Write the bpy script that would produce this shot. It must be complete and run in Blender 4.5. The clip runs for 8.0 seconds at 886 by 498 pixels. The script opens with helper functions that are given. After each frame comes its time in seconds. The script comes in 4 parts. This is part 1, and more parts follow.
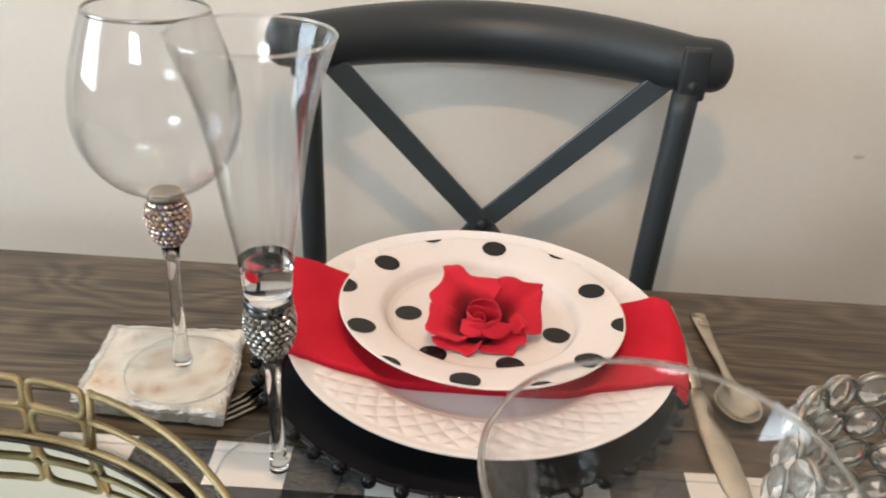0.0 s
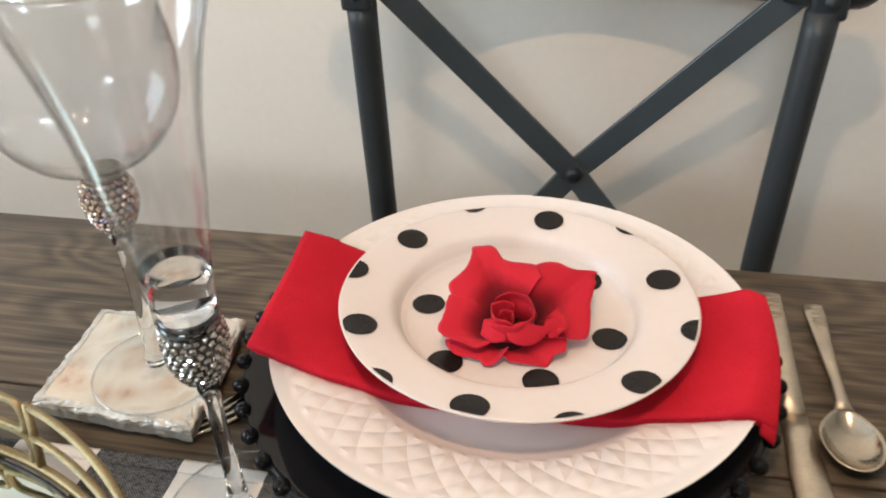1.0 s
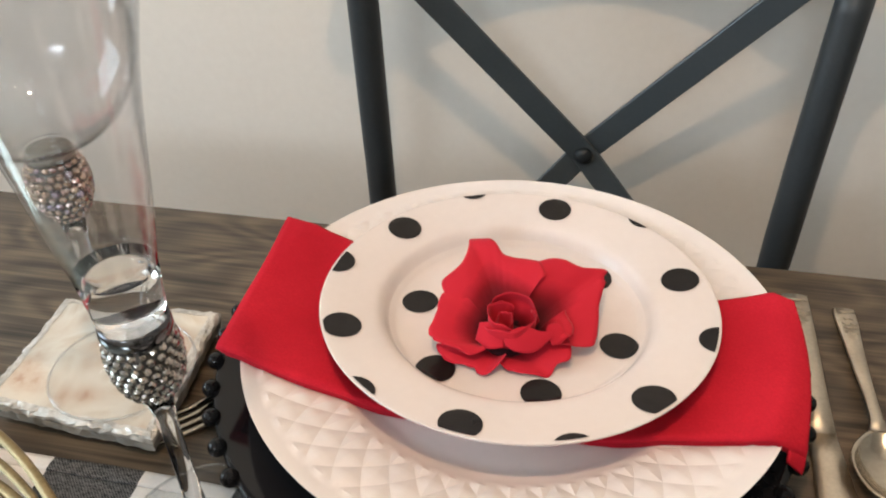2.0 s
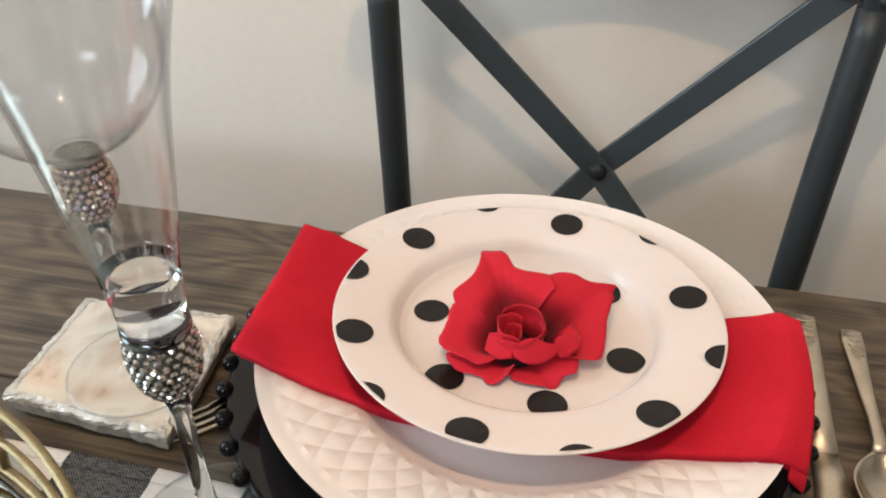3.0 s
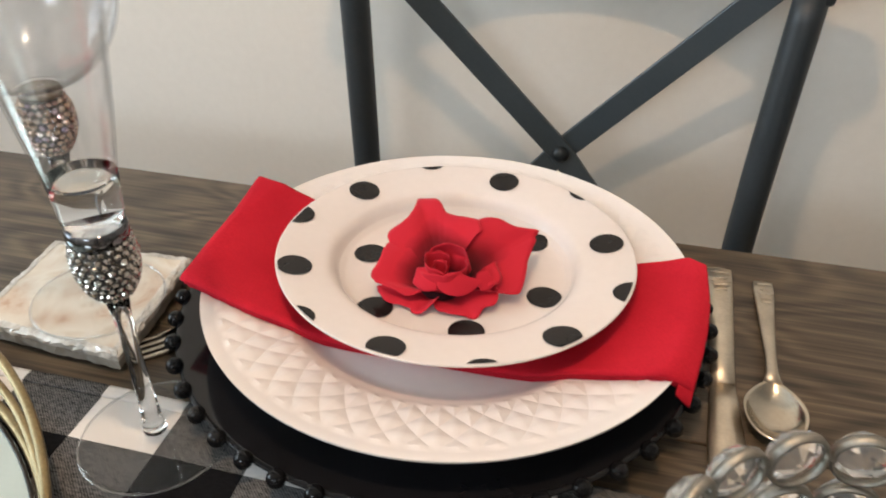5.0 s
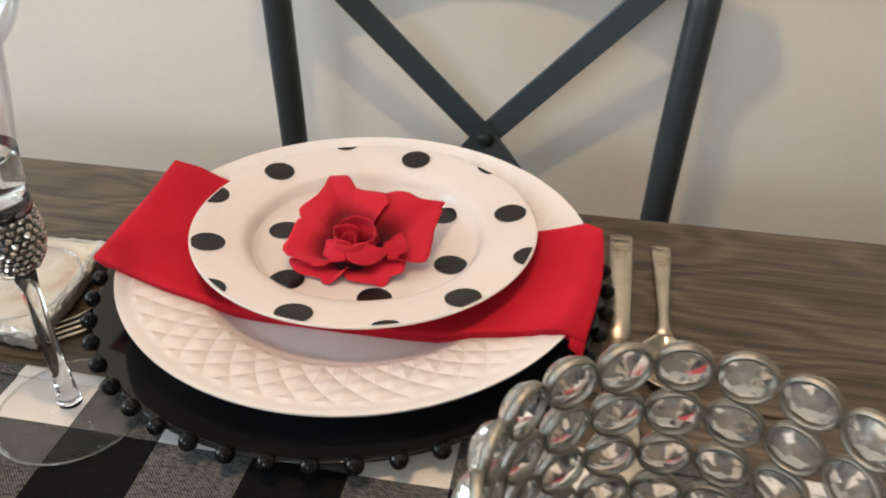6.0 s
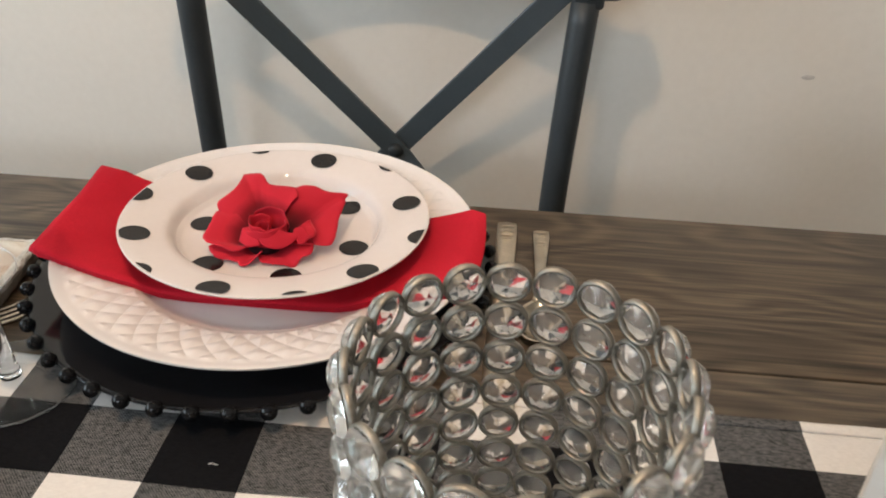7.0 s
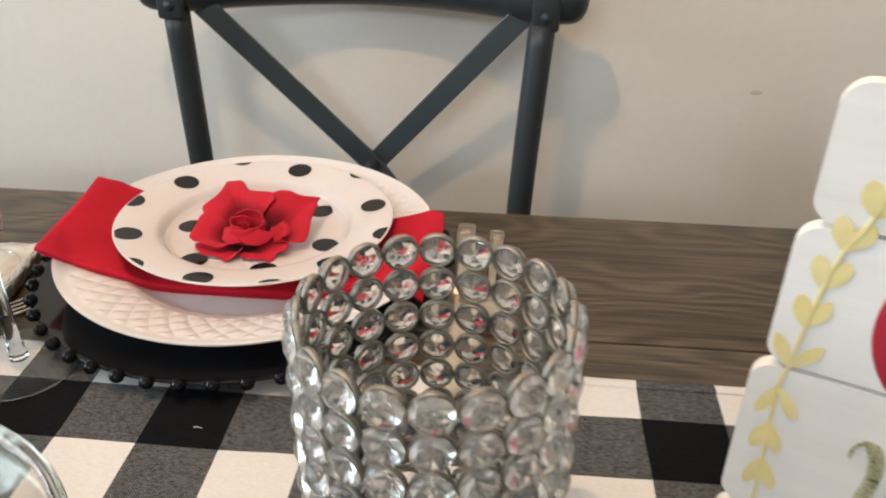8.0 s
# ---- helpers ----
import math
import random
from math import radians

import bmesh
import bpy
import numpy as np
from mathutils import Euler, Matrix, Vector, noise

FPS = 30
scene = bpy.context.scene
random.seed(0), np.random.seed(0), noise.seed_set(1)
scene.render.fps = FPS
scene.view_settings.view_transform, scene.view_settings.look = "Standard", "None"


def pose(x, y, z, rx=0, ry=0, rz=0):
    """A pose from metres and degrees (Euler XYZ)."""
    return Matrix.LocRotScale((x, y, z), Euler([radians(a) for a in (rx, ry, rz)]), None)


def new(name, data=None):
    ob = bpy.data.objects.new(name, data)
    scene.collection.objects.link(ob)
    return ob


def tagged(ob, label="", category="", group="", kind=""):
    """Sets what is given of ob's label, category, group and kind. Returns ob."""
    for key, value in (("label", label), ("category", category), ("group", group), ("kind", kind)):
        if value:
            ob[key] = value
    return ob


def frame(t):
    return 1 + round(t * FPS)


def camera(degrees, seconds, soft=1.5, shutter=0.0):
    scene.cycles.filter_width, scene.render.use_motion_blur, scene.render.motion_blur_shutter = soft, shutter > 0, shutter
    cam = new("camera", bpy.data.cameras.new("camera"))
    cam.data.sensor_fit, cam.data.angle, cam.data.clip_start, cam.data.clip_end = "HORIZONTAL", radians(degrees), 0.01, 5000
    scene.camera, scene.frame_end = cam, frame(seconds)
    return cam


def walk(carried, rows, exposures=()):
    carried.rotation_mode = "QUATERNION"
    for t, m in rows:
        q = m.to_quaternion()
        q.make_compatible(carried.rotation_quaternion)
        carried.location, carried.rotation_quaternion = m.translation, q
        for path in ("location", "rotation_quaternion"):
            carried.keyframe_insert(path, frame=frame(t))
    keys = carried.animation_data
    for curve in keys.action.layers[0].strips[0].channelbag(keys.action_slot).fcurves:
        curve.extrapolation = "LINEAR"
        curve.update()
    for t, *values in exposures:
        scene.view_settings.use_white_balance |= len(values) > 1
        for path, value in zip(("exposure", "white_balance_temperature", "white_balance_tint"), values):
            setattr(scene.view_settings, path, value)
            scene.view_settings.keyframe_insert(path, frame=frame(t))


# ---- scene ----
cam = camera(58.26, 8.0, 1.9, 0.55)
# seconds, eye x y z, yaw, pitch, lean to the left
PATH = [
    (0.0, -0.0279, -0.4991, 1.1082, 0.68, -28.56, 3.31),
    (0.2, -0.0180, -0.4911, 1.1198, 2.76, -29.94, 1.66),
    (0.4, -0.0022, -0.4692, 1.1157, 5.68, -31.30, 0.75),
    (0.5, 0.0046, -0.4613, 1.1104, 7.69, -32.39, 0.35),
    (0.8, 0.0316, -0.4034, 1.0941, 11.24, -33.60, -2.55),
    (1.0, 0.0380, -0.3791, 1.0808, 12.98, -33.82, -2.81),
    (1.2, 0.0374, -0.3580, 1.0778, 13.76, -35.18, -4.01),
    (1.5, 0.0426, -0.3407, 1.0666, 12.98, -35.24, -3.79),
    (1.8, 0.0357, -0.3330, 1.0614, 12.72, -36.26, -2.64),
    (2.0, 0.0360, -0.3354, 1.0646, 13.77, -35.80, -2.24),
    (2.2, 0.0354, -0.3307, 1.0663, 13.95, -35.80, -2.32),
    (3.3, 0.0422, -0.3486, 1.0721, 15.12, -34.48, -1.00),
    (3.5, 0.0481, -0.3522, 1.0739, 15.18, -34.21, -1.26),
    (4.0, 0.0577, -0.3588, 1.0682, 15.10, -34.12, -0.99),
    (4.2, 0.0625, -0.3636, 1.0684, 15.36, -34.72, -0.58),
    (5.3, 0.0971, -0.3835, 1.0558, 14.99, -34.08, -0.17),
    (5.5, 0.1037, -0.3816, 1.0552, 14.38, -34.19, -0.55),
    (5.7, 0.1087, -0.3830, 1.0538, 13.49, -34.15, -0.71),
    (5.9, 0.1143, -0.3942, 1.0544, 11.99, -34.37, -0.39),
    (6.0, 0.1176, -0.4004, 1.0562, 11.01, -34.22, 0.12),
    (6.2, 0.1214, -0.4150, 1.0651, 10.64, -33.94, -0.09),
    (6.5, 0.1284, -0.4370, 1.0670, 8.82, -33.47, 0.36),
    (6.8, 0.1430, -0.4517, 1.0696, 6.19, -33.33, 1.04),
    (7.0, 0.1484, -0.4669, 1.0705, 5.14, -32.28, 1.49),
    (7.3, 0.1545, -0.4823, 1.0767, 5.46, -32.19, 1.11),
    (7.5, 0.1597, -0.4994, 1.0747, 5.27, -31.26, 1.00),
    (7.7, 0.1641, -0.5050, 1.0833, 5.05, -31.79, 1.03),
    (8.0, 0.1783, -0.5287, 1.0844, 4.71, -30.37, 0.77),
]
walk(cam, [(t, pose(x, y, z, 90 + pitch, 0, yaw) @ pose(0, 0, 0, 0, 0, lean)) for t, x, y, z, yaw, pitch, lean in PATH],
     [(0.0, -0.12), (1.0, -0.12), (1.5, -0.26), (2.0, -0.18), (3.5, -0.15), (5.5, -0.17), (7.0, -0.25), (7.5, -0.24), (8.0, -0.14)])

# ---------------------------------------------------------------- light
SUN_ELEV, SUN_ROT = radians(38), radians(200)
world = bpy.data.worlds.new("world")
scene.world = world
world.use_nodes = True
wn = world.node_tree
wn.nodes.clear()
sky = wn.nodes.new("ShaderNodeTexSky")
sky.sky_type, sky.sun_disc, sky.sun_elevation, sky.sun_rotation = "NISHITA", False, SUN_ELEV, SUN_ROT
bg = wn.nodes.new("ShaderNodeBackground")
bg.inputs["Strength"].default_value = 0.12
wo = wn.nodes.new("ShaderNodeOutputWorld")
wn.links.new(sky.outputs[0], bg.inputs["Color"])
wn.links.new(bg.outputs[0], wo.inputs["Surface"])


def lamp(name, kind, energy, color, m, **extra):
    data = bpy.data.lights.new(name, kind)
    data.energy, data.color = energy, color
    if "size" in extra:
        data.shape, data.size, data.size_y = "RECTANGLE", extra["size"], extra["size_y"]
    if "radius" in extra:
        data.shadow_soft_size = extra["radius"]
    ob = new(name, data)
    ob.matrix_world = m
    return ob


# daylight through two windows behind the camera and to its left
SOUTH_WIN, WEST_WIN = (-0.85, 0.10), (-1.3, -0.1)
SOUTH_Z, WEST_Z = (2.05, 2.47), (1.00, 2.20)
ROOM = (-2.4, 3.6, -3.4, 0.50)
DAY = (0.80, 0.91, 1.0)
lamp("window_daylight", "AREA", 36, DAY, pose(sum(SOUTH_WIN) / 2, ROOM[2] - 0.02, sum(SOUTH_Z) / 2, 90, 0, 0), size=SOUTH_WIN[1] - SOUTH_WIN[0], size_y=SOUTH_Z[1] - SOUTH_Z[0])
lamp("window_daylight", "AREA", 43, (0.74, 0.89, 1.0), pose(ROOM[0] - 0.02, sum(WEST_WIN) / 2, sum(WEST_Z) / 2, 0, -90, 0), size=WEST_Z[1] - WEST_Z[0], size_y=WEST_WIN[1] - WEST_WIN[0])
# pendant lamp over the table
CEILING_LAMP = (-0.013, -0.27, 1.54)
lamp("pendant_light", "POINT", 11.6, (1.0, 0.68, 0.43), pose(*CEILING_LAMP), radius=0.012)

# ---------------------------------------------------------------- materials


def node_mat(name):
    m = bpy.data.materials.new(name)
    m.use_nodes = True
    nt = m.node_tree
    return m, nt, nt.nodes["Principled BSDF"]


def add(nt, kind, **values):
    n = nt.nodes.new(kind)
    for key, v in values.items():
        n.inputs[key].default_value = v
    return n


def coords(nt, scale=(1, 1, 1), rot=(0, 0, 0), kind="Object"):
    tc = nt.nodes.new("ShaderNodeTexCoord")
    mp = nt.nodes.new("ShaderNodeMapping")
    mp.inputs["Scale"].default_value = scale
    mp.inputs["Rotation"].default_value = rot
    nt.links.new(tc.outputs[kind], mp.inputs["Vector"])
    return mp.outputs[0]


def ramp(nt, fac, stops):
    r = nt.nodes.new("ShaderNodeValToRGB")
    while len(r.color_ramp.elements) < len(stops):
        r.color_ramp.elements.new(0.5)
    for e, (p, c) in zip(r.color_ramp.elements, stops):
        e.position, e.color = p, (*c, 1)
    nt.links.new(fac, r.inputs[0])
    return r.outputs[0]


def noise_fac(nt, vec, scale, detail=4, rough=0.55, distortion=0.0):
    n = add(nt, "ShaderNodeTexNoise", Scale=scale, Detail=detail, Roughness=rough, Distortion=distortion)
    nt.links.new(vec, n.inputs["Vector"])
    return n.outputs[0]


def bump(nt, bsdf, height, strength, distance):
    b = add(nt, "ShaderNodeBump", Strength=strength, Distance=distance)
    nt.links.new(height, b.inputs["Height"])
    nt.links.new(b.outputs[0], bsdf.inputs["Normal"])
    return b


def surface(name, dark, light, rough, scale=12, metal=0.0, fine=180, relief=0.05, spread=0.08, coat=0.0, kind="Object"):
    """Two scales of variation in colour, gloss and relief."""
    m, nt, b = node_mat(name)
    v = coords(nt, kind=kind)
    big, small = noise_fac(nt, v, scale), noise_fac(nt, v, fine, 2)
    mix = add(nt, "ShaderNodeMath")
    mix.operation = "MULTIPLY_ADD"
    nt.links.new(small, mix.inputs[0])
    mix.inputs[1].default_value = 0.4
    sub = add(nt, "ShaderNodeMath")
    sub.operation = "SUBTRACT"
    nt.links.new(big, sub.inputs[0])
    sub.inputs[1].default_value = 0.2
    nt.links.new(sub.outputs[0], mix.inputs[2])
    nt.links.new(ramp(nt, mix.outputs[0], ((0.3, dark), (0.7, light))), b.inputs["Base Color"])
    mr = add(nt, "ShaderNodeMapRange", **{"To Min": rough - spread, "To Max": rough + spread})
    nt.links.new(big, mr.inputs["Value"])
    nt.links.new(mr.outputs[0], b.inputs["Roughness"])
    b.inputs["Metallic"].default_value = metal
    b.inputs["Coat Weight"].default_value = coat
    if relief:
        bump(nt, b, small, relief, 0.002)
    return m


def glass(name, color=(1, 1, 1), rough=0.0, ior=1.48):
    m, nt, b = node_mat(name)
    b.inputs["Base Color"].default_value = (*color, 1)
    b.inputs["Roughness"].default_value = rough
    b.inputs["Transmission Weight"].default_value = 1
    b.inputs["IOR"].default_value = ior
    return m


def thin_glass(name, tint, gain=1.0):
    """Blown glass too thin to bend light: clear, with gloss that grows towards its edges."""
    m, nt, b = node_mat(name)
    nt.nodes.remove(b)
    lw = add(nt, "ShaderNodeLayerWeight", Blend=0.5)
    pw = add(nt, "ShaderNodeMath")
    pw.operation = "POWER"
    pw.inputs[1].default_value = 3.2
    nt.links.new(lw.outputs["Facing"], pw.inputs[0])
    mul = add(nt, "ShaderNodeMath")
    mul.operation, mul.use_clamp = "MULTIPLY_ADD", True
    mul.inputs[1].default_value, mul.inputs[2].default_value = 0.50 * gain, 0.038 * gain
    nt.links.new(pw.outputs[0], mul.inputs[0])
    tr = add(nt, "ShaderNodeBsdfTransparent", Color=(*tint, 1))
    gl = add(nt, "ShaderNodeBsdfGlossy", Roughness=0.03)
    mx = nt.nodes.new("ShaderNodeMixShader")
    nt.links.new(mul.outputs[0], mx.inputs[0])
    nt.links.new(tr.outputs[0], mx.inputs[1])
    nt.links.new(gl.outputs[0], mx.inputs[2])
    nt.links.new(mx.outputs[0], nt.nodes["Material Output"].inputs["Surface"])
    return m


def wood(name, stops, scale, rough, along=0, relief=0.25, figure=0.10, fibres=230, rings=24):
    """Grain that runs along one axis, with pores and cathedral figures, each board its own."""
    m, nt, b = node_mat(name)
    tc = nt.nodes.new("ShaderNodeTexCoord")
    oi = nt.nodes.new("ShaderNodeObjectInfo")
    comb = nt.nodes.new("ShaderNodeCombineXYZ")
    mul = add(nt, "ShaderNodeMath")
    mul.operation = "MULTIPLY"
    mul.inputs[1].default_value = 37.0
    nt.links.new(oi.outputs["Random"], mul.inputs[0])
    for i in range(3):
        nt.links.new(mul.outputs[0], comb.inputs[i])
    addv = nt.nodes.new("ShaderNodeVectorMath")
    nt.links.new(tc.outputs["Object"], addv.inputs[0])
    nt.links.new(comb.outputs[0], addv.inputs[1])

    def stretched(s):
        mp = nt.nodes.new("ShaderNodeMapping")
        sc = [s[1]] * 3
        sc[along] = s[0]
        mp.inputs["Scale"].default_value = sc
        nt.links.new(addv.outputs[0], mp.inputs["Vector"])
        return mp.outputs[0]
    warp = noise_fac(nt, stretched((1.6 * scale, 5 * scale)), 1.0, 3)
    bands = nt.nodes.new("ShaderNodeMath")
    bands.operation = "MULTIPLY"
    bands.inputs[1].default_value = rings
    nt.links.new(warp, bands.inputs[0])
    sine = nt.nodes.new("ShaderNodeMath")
    sine.operation = "SINE"
    nt.links.new(bands.outputs[0], sine.inputs[0])
    fibre = noise_fac(nt, stretched((5 * scale, fibres * scale)), 1.0, 5, 0.68)
    pores = noise_fac(nt, stretched((14 * scale, 420 * scale)), 1.0, 2)
    s1 = add(nt, "ShaderNodeMath")
    s1.operation = "MULTIPLY_ADD"
    s1.inputs[1].default_value = figure
    nt.links.new(sine.outputs[0], s1.inputs[0])
    nt.links.new(fibre, s1.inputs[2])
    s2 = add(nt, "ShaderNodeMath")
    s2.operation = "MULTIPLY_ADD"
    s2.inputs[1].default_value = 0.32
    nt.links.new(pores, s2.inputs[0])
    nt.links.new(s1.outputs[0], s2.inputs[2])
    nt.links.new(ramp(nt, s2.outputs[0], stops), b.inputs["Base Color"])
    b.inputs["Roughness"].default_value = rough
    bump(nt, b, s2.outputs[0], relief, 0.0006)
    return m


M_WALL = surface("wall_paint", (0.825, 0.772, 0.698), (0.880, 0.827, 0.753), 0.75, 1.6, fine=90, relief=0.12)
M_CEIL = surface("ceiling_paint", (0.82, 0.81, 0.79), (0.87, 0.86, 0.84), 0.9, 2)
M_FLOOR = wood("floor_oak", ((0.25, (0.16, 0.10, 0.06)), (0.6, (0.30, 0.20, 0.12)), (0.9, (0.36, 0.25, 0.16))), 0.6, 0.4)
M_TRIM = surface("white_trim", (0.74, 0.74, 0.72), (0.82, 0.81, 0.79), 0.45, 5)
M_TABLE = wood("table_wood", ((0.38, (0.020, 0.0145, 0.0095)), (0.56, (0.058, 0.0425, 0.028)), (0.72, (0.098, 0.072, 0.047)), (0.92, (0.165, 0.123, 0.081))), 1.0, 0.46, figure=0.11, fibres=300, rings=210)
M_CHAIR = surface("black_chair_metal", (0.019, 0.025, 0.030), (0.029, 0.036, 0.042), 0.43, 8, metal=0.0, fine=300, relief=0.04)
# chair metal made lighter and bluer: the straps' reflected sheen is in the colour
M_STRAP = surface("slate_blue_strap_sheen_metal", (0.050, 0.065, 0.076), (0.066, 0.082, 0.094), 0.40, 10, fine=320, relief=0.05)
M_SEAT = wood("chair_seat_wood", ((0.3, (0.03, 0.024, 0.02)), (0.9, (0.12, 0.09, 0.07))), 1.0, 0.45)
M_CHARGER = surface("black_glass_charger", (0.006, 0.006, 0.007), (0.010, 0.010, 0.012), 0.10, 20, relief=0.0, spread=0.05)
M_BEAD = surface("black_bead", (0.004, 0.004, 0.005), (0.007, 0.007, 0.008), 0.035, 60, relief=0.0, spread=0.02)
M_PORCELAIN = surface("white_porcelain", (0.745, 0.700, 0.690), (0.785, 0.740, 0.730), 0.10, 9, relief=0.0, spread=0.04)
M_CREAM = surface("cream_plate_glaze", (0.705, 0.642, 0.622), (0.745, 0.682, 0.662), 0.08, 9, relief=0.0, spread=0.03)
M_DOT = surface("black_glaze", (0.010, 0.009, 0.010), (0.016, 0.014, 0.014), 0.16, 60, relief=0.0, spread=0.04)
for m, level in ((M_CHARGER, 0.28), (M_BEAD, 0.25), (M_CHAIR, 0.5)):
    m.node_tree.nodes["Principled BSDF"].inputs["Specular IOR Level"].default_value = level
M_CREAM.node_tree.nodes["Principled BSDF"].inputs["Specular IOR Level"].default_value = 0.35
M_DOT.node_tree.nodes["Principled BSDF"].inputs["Specular IOR Level"].default_value = 0.18
M_SILVER = surface("brushed_flatware", (0.54, 0.475, 0.385), (0.70, 0.625, 0.515), 0.38, 60, metal=1.0, fine=600, relief=0.03, spread=0.08)
M_SPOON = surface("polished_spoon_bowl", (0.46, 0.405, 0.33), (0.58, 0.52, 0.43), 0.18, 40, metal=1.0, fine=500, relief=0.02, spread=0.05)
# flatware metal darkened for the fork: its shade and dark reflections are in the colour
M_FORK = surface("polished_shaded_fork_steel", (0.27, 0.25, 0.225), (0.38, 0.355, 0.32), 0.20, 50, metal=1.0, fine=500, relief=0.02, spread=0.05)
M_NICKEL = surface("aged_nickel_ring", (0.245, 0.228, 0.198), (0.39, 0.368, 0.326), 0.50, 90, metal=1.0, fine=700, relief=0.05)
M_GOLD = surface("gold_wire", (0.245, 0.185, 0.095), (0.42, 0.325, 0.18), 0.50, 40, metal=1.0, fine=500, relief=0.05)
M_GLASS = glass("clear_glass")
M_SOLID = glass("solid_glass_base", (0.86, 0.87, 0.88), 0.02, 1.20)
M_CRYSTAL = glass("cut_crystal", (0.98, 0.962, 0.935), 0.05, 1.34)
M_BOWL = thin_glass("blown_glass", (0.985, 0.985, 0.987), 1.25)
M_CRYSTAL.node_tree.nodes["Principled BSDF"].inputs["Transmission Weight"].default_value = 0.91
M_COLLAR = surface("dark_chrome", (0.10, 0.10, 0.11), (0.17, 0.17, 0.18), 0.14, 40, metal=1.0, relief=0.0, spread=0.03)
M_FOOT = thin_glass("glass_foot", (0.985, 0.985, 0.985), 0.35)
M_FOOT_EDGE = thin_glass("glass_foot_edge", (0.94, 0.95, 0.955), 4.0)
M_VASE = thin_glass("vase_glass", (0.965, 0.95, 0.93), 0.9)
M_RIMBAND = surface("platinum_rim", (0.40, 0.38, 0.36), (0.55, 0.53, 0.50), 0.2, 80, metal=1.0, relief=0.0)
M_GEM = surface("rhinestone", (0.16, 0.15, 0.14), (0.66, 0.62, 0.58), 0.14, 300, metal=1.0, relief=0.0, spread=0.06)


def aurora_mat():
    """Coated stones that flash rose, gold and violet, each one its own."""
    m, nt, b = node_mat("aurora_rhinestone")
    oi = nt.nodes.new("ShaderNodeObjectInfo")
    nt.links.new(ramp(nt, oi.outputs["Random"], ((0.0, (0.50, 0.36, 0.28)), (0.3, (0.62, 0.50, 0.42)), (0.55, (0.45, 0.30, 0.30)), (0.8, (0.70, 0.58, 0.44)), (1.0, (0.42, 0.38, 0.58)))), b.inputs["Base Color"])
    b.inputs["Metallic"].default_value, b.inputs["Roughness"].default_value = 0.85, 0.14
    return m


M_AURORA = aurora_mat()
M_GEM_BED = surface("rhinestone_setting", (0.03, 0.03, 0.03), (0.09, 0.085, 0.08), 0.4, 200, metal=0.8, relief=0.0)


def mirror_mat():
    m, nt, b = node_mat("mirror")
    b.inputs["Base Color"].default_value = (0.62, 0.66, 0.61, 1)
    b.inputs["Metallic"].default_value, b.inputs["Roughness"].default_value = 1.0, 0.015
    return m


def cloth_red():
    m, nt, b = node_mat("red_napkin_cotton")
    v = coords(nt, kind="UV")
    big = noise_fac(nt, coords(nt), 14, 4)
    w1 = add(nt, "ShaderNodeTexWave", Scale=95.0, Distortion=1.2, Detail=2.0)
    w1.bands_direction = "X"
    w2 = add(nt, "ShaderNodeTexWave", Scale=95.0, Distortion=1.2, Detail=2.0)
    w2.bands_direction = "Y"
    for w in (w1, w2):
        nt.links.new(v, w.inputs["Vector"])
    mul = add(nt, "ShaderNodeMath")
    mul.operation = "MULTIPLY"
    nt.links.new(w1.outputs["Fac"], mul.inputs[0])
    nt.links.new(w2.outputs["Fac"], mul.inputs[1])
    yarn = noise_fac(nt, coords(nt, (1, 1, 1)), 900, 3, 0.7)
    both = add(nt, "ShaderNodeMath")
    both.operation = "MULTIPLY_ADD"
    nt.links.new(yarn, both.inputs[0])
    both.inputs[1].default_value = 0.6
    nt.links.new(big, both.inputs[2])
    nt.links.new(ramp(nt, both.outputs[0], ((0.5, (0.40, 0.008, 0.020)), (0.8, (0.49, 0.011, 0.027)), (1.1, (0.58, 0.016, 0.036)))), b.inputs["Base Color"])
    b.inputs["Roughness"].default_value = 0.85
    b.inputs["Specular IOR Level"].default_value = 0.15
    bump(nt, b, both.outputs[0], 0.45, 0.0006)
    return m


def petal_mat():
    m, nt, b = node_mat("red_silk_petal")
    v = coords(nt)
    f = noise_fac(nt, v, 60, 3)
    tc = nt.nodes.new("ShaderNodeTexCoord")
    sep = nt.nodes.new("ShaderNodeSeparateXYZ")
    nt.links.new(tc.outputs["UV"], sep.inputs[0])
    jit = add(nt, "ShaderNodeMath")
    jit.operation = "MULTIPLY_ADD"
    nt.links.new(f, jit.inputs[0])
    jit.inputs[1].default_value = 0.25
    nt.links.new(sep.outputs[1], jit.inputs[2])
    # hollow shade painted in: near-black burgundy at each petal's foot, red towards its edge
    shaded_silk = ramp(nt, jit.outputs[0], ((0.32, (0.022, 0.001, 0.004)), (0.56, (0.22, 0.003, 0.011)), (0.80, (0.54, 0.015, 0.034))))
    nt.links.new(shaded_silk, b.inputs["Base Color"])
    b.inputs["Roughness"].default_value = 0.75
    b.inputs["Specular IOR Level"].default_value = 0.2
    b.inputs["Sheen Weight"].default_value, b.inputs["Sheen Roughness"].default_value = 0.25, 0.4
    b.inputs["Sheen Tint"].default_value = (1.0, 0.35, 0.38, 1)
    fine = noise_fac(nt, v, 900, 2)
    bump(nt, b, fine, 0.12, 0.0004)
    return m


CHECK = 0.048


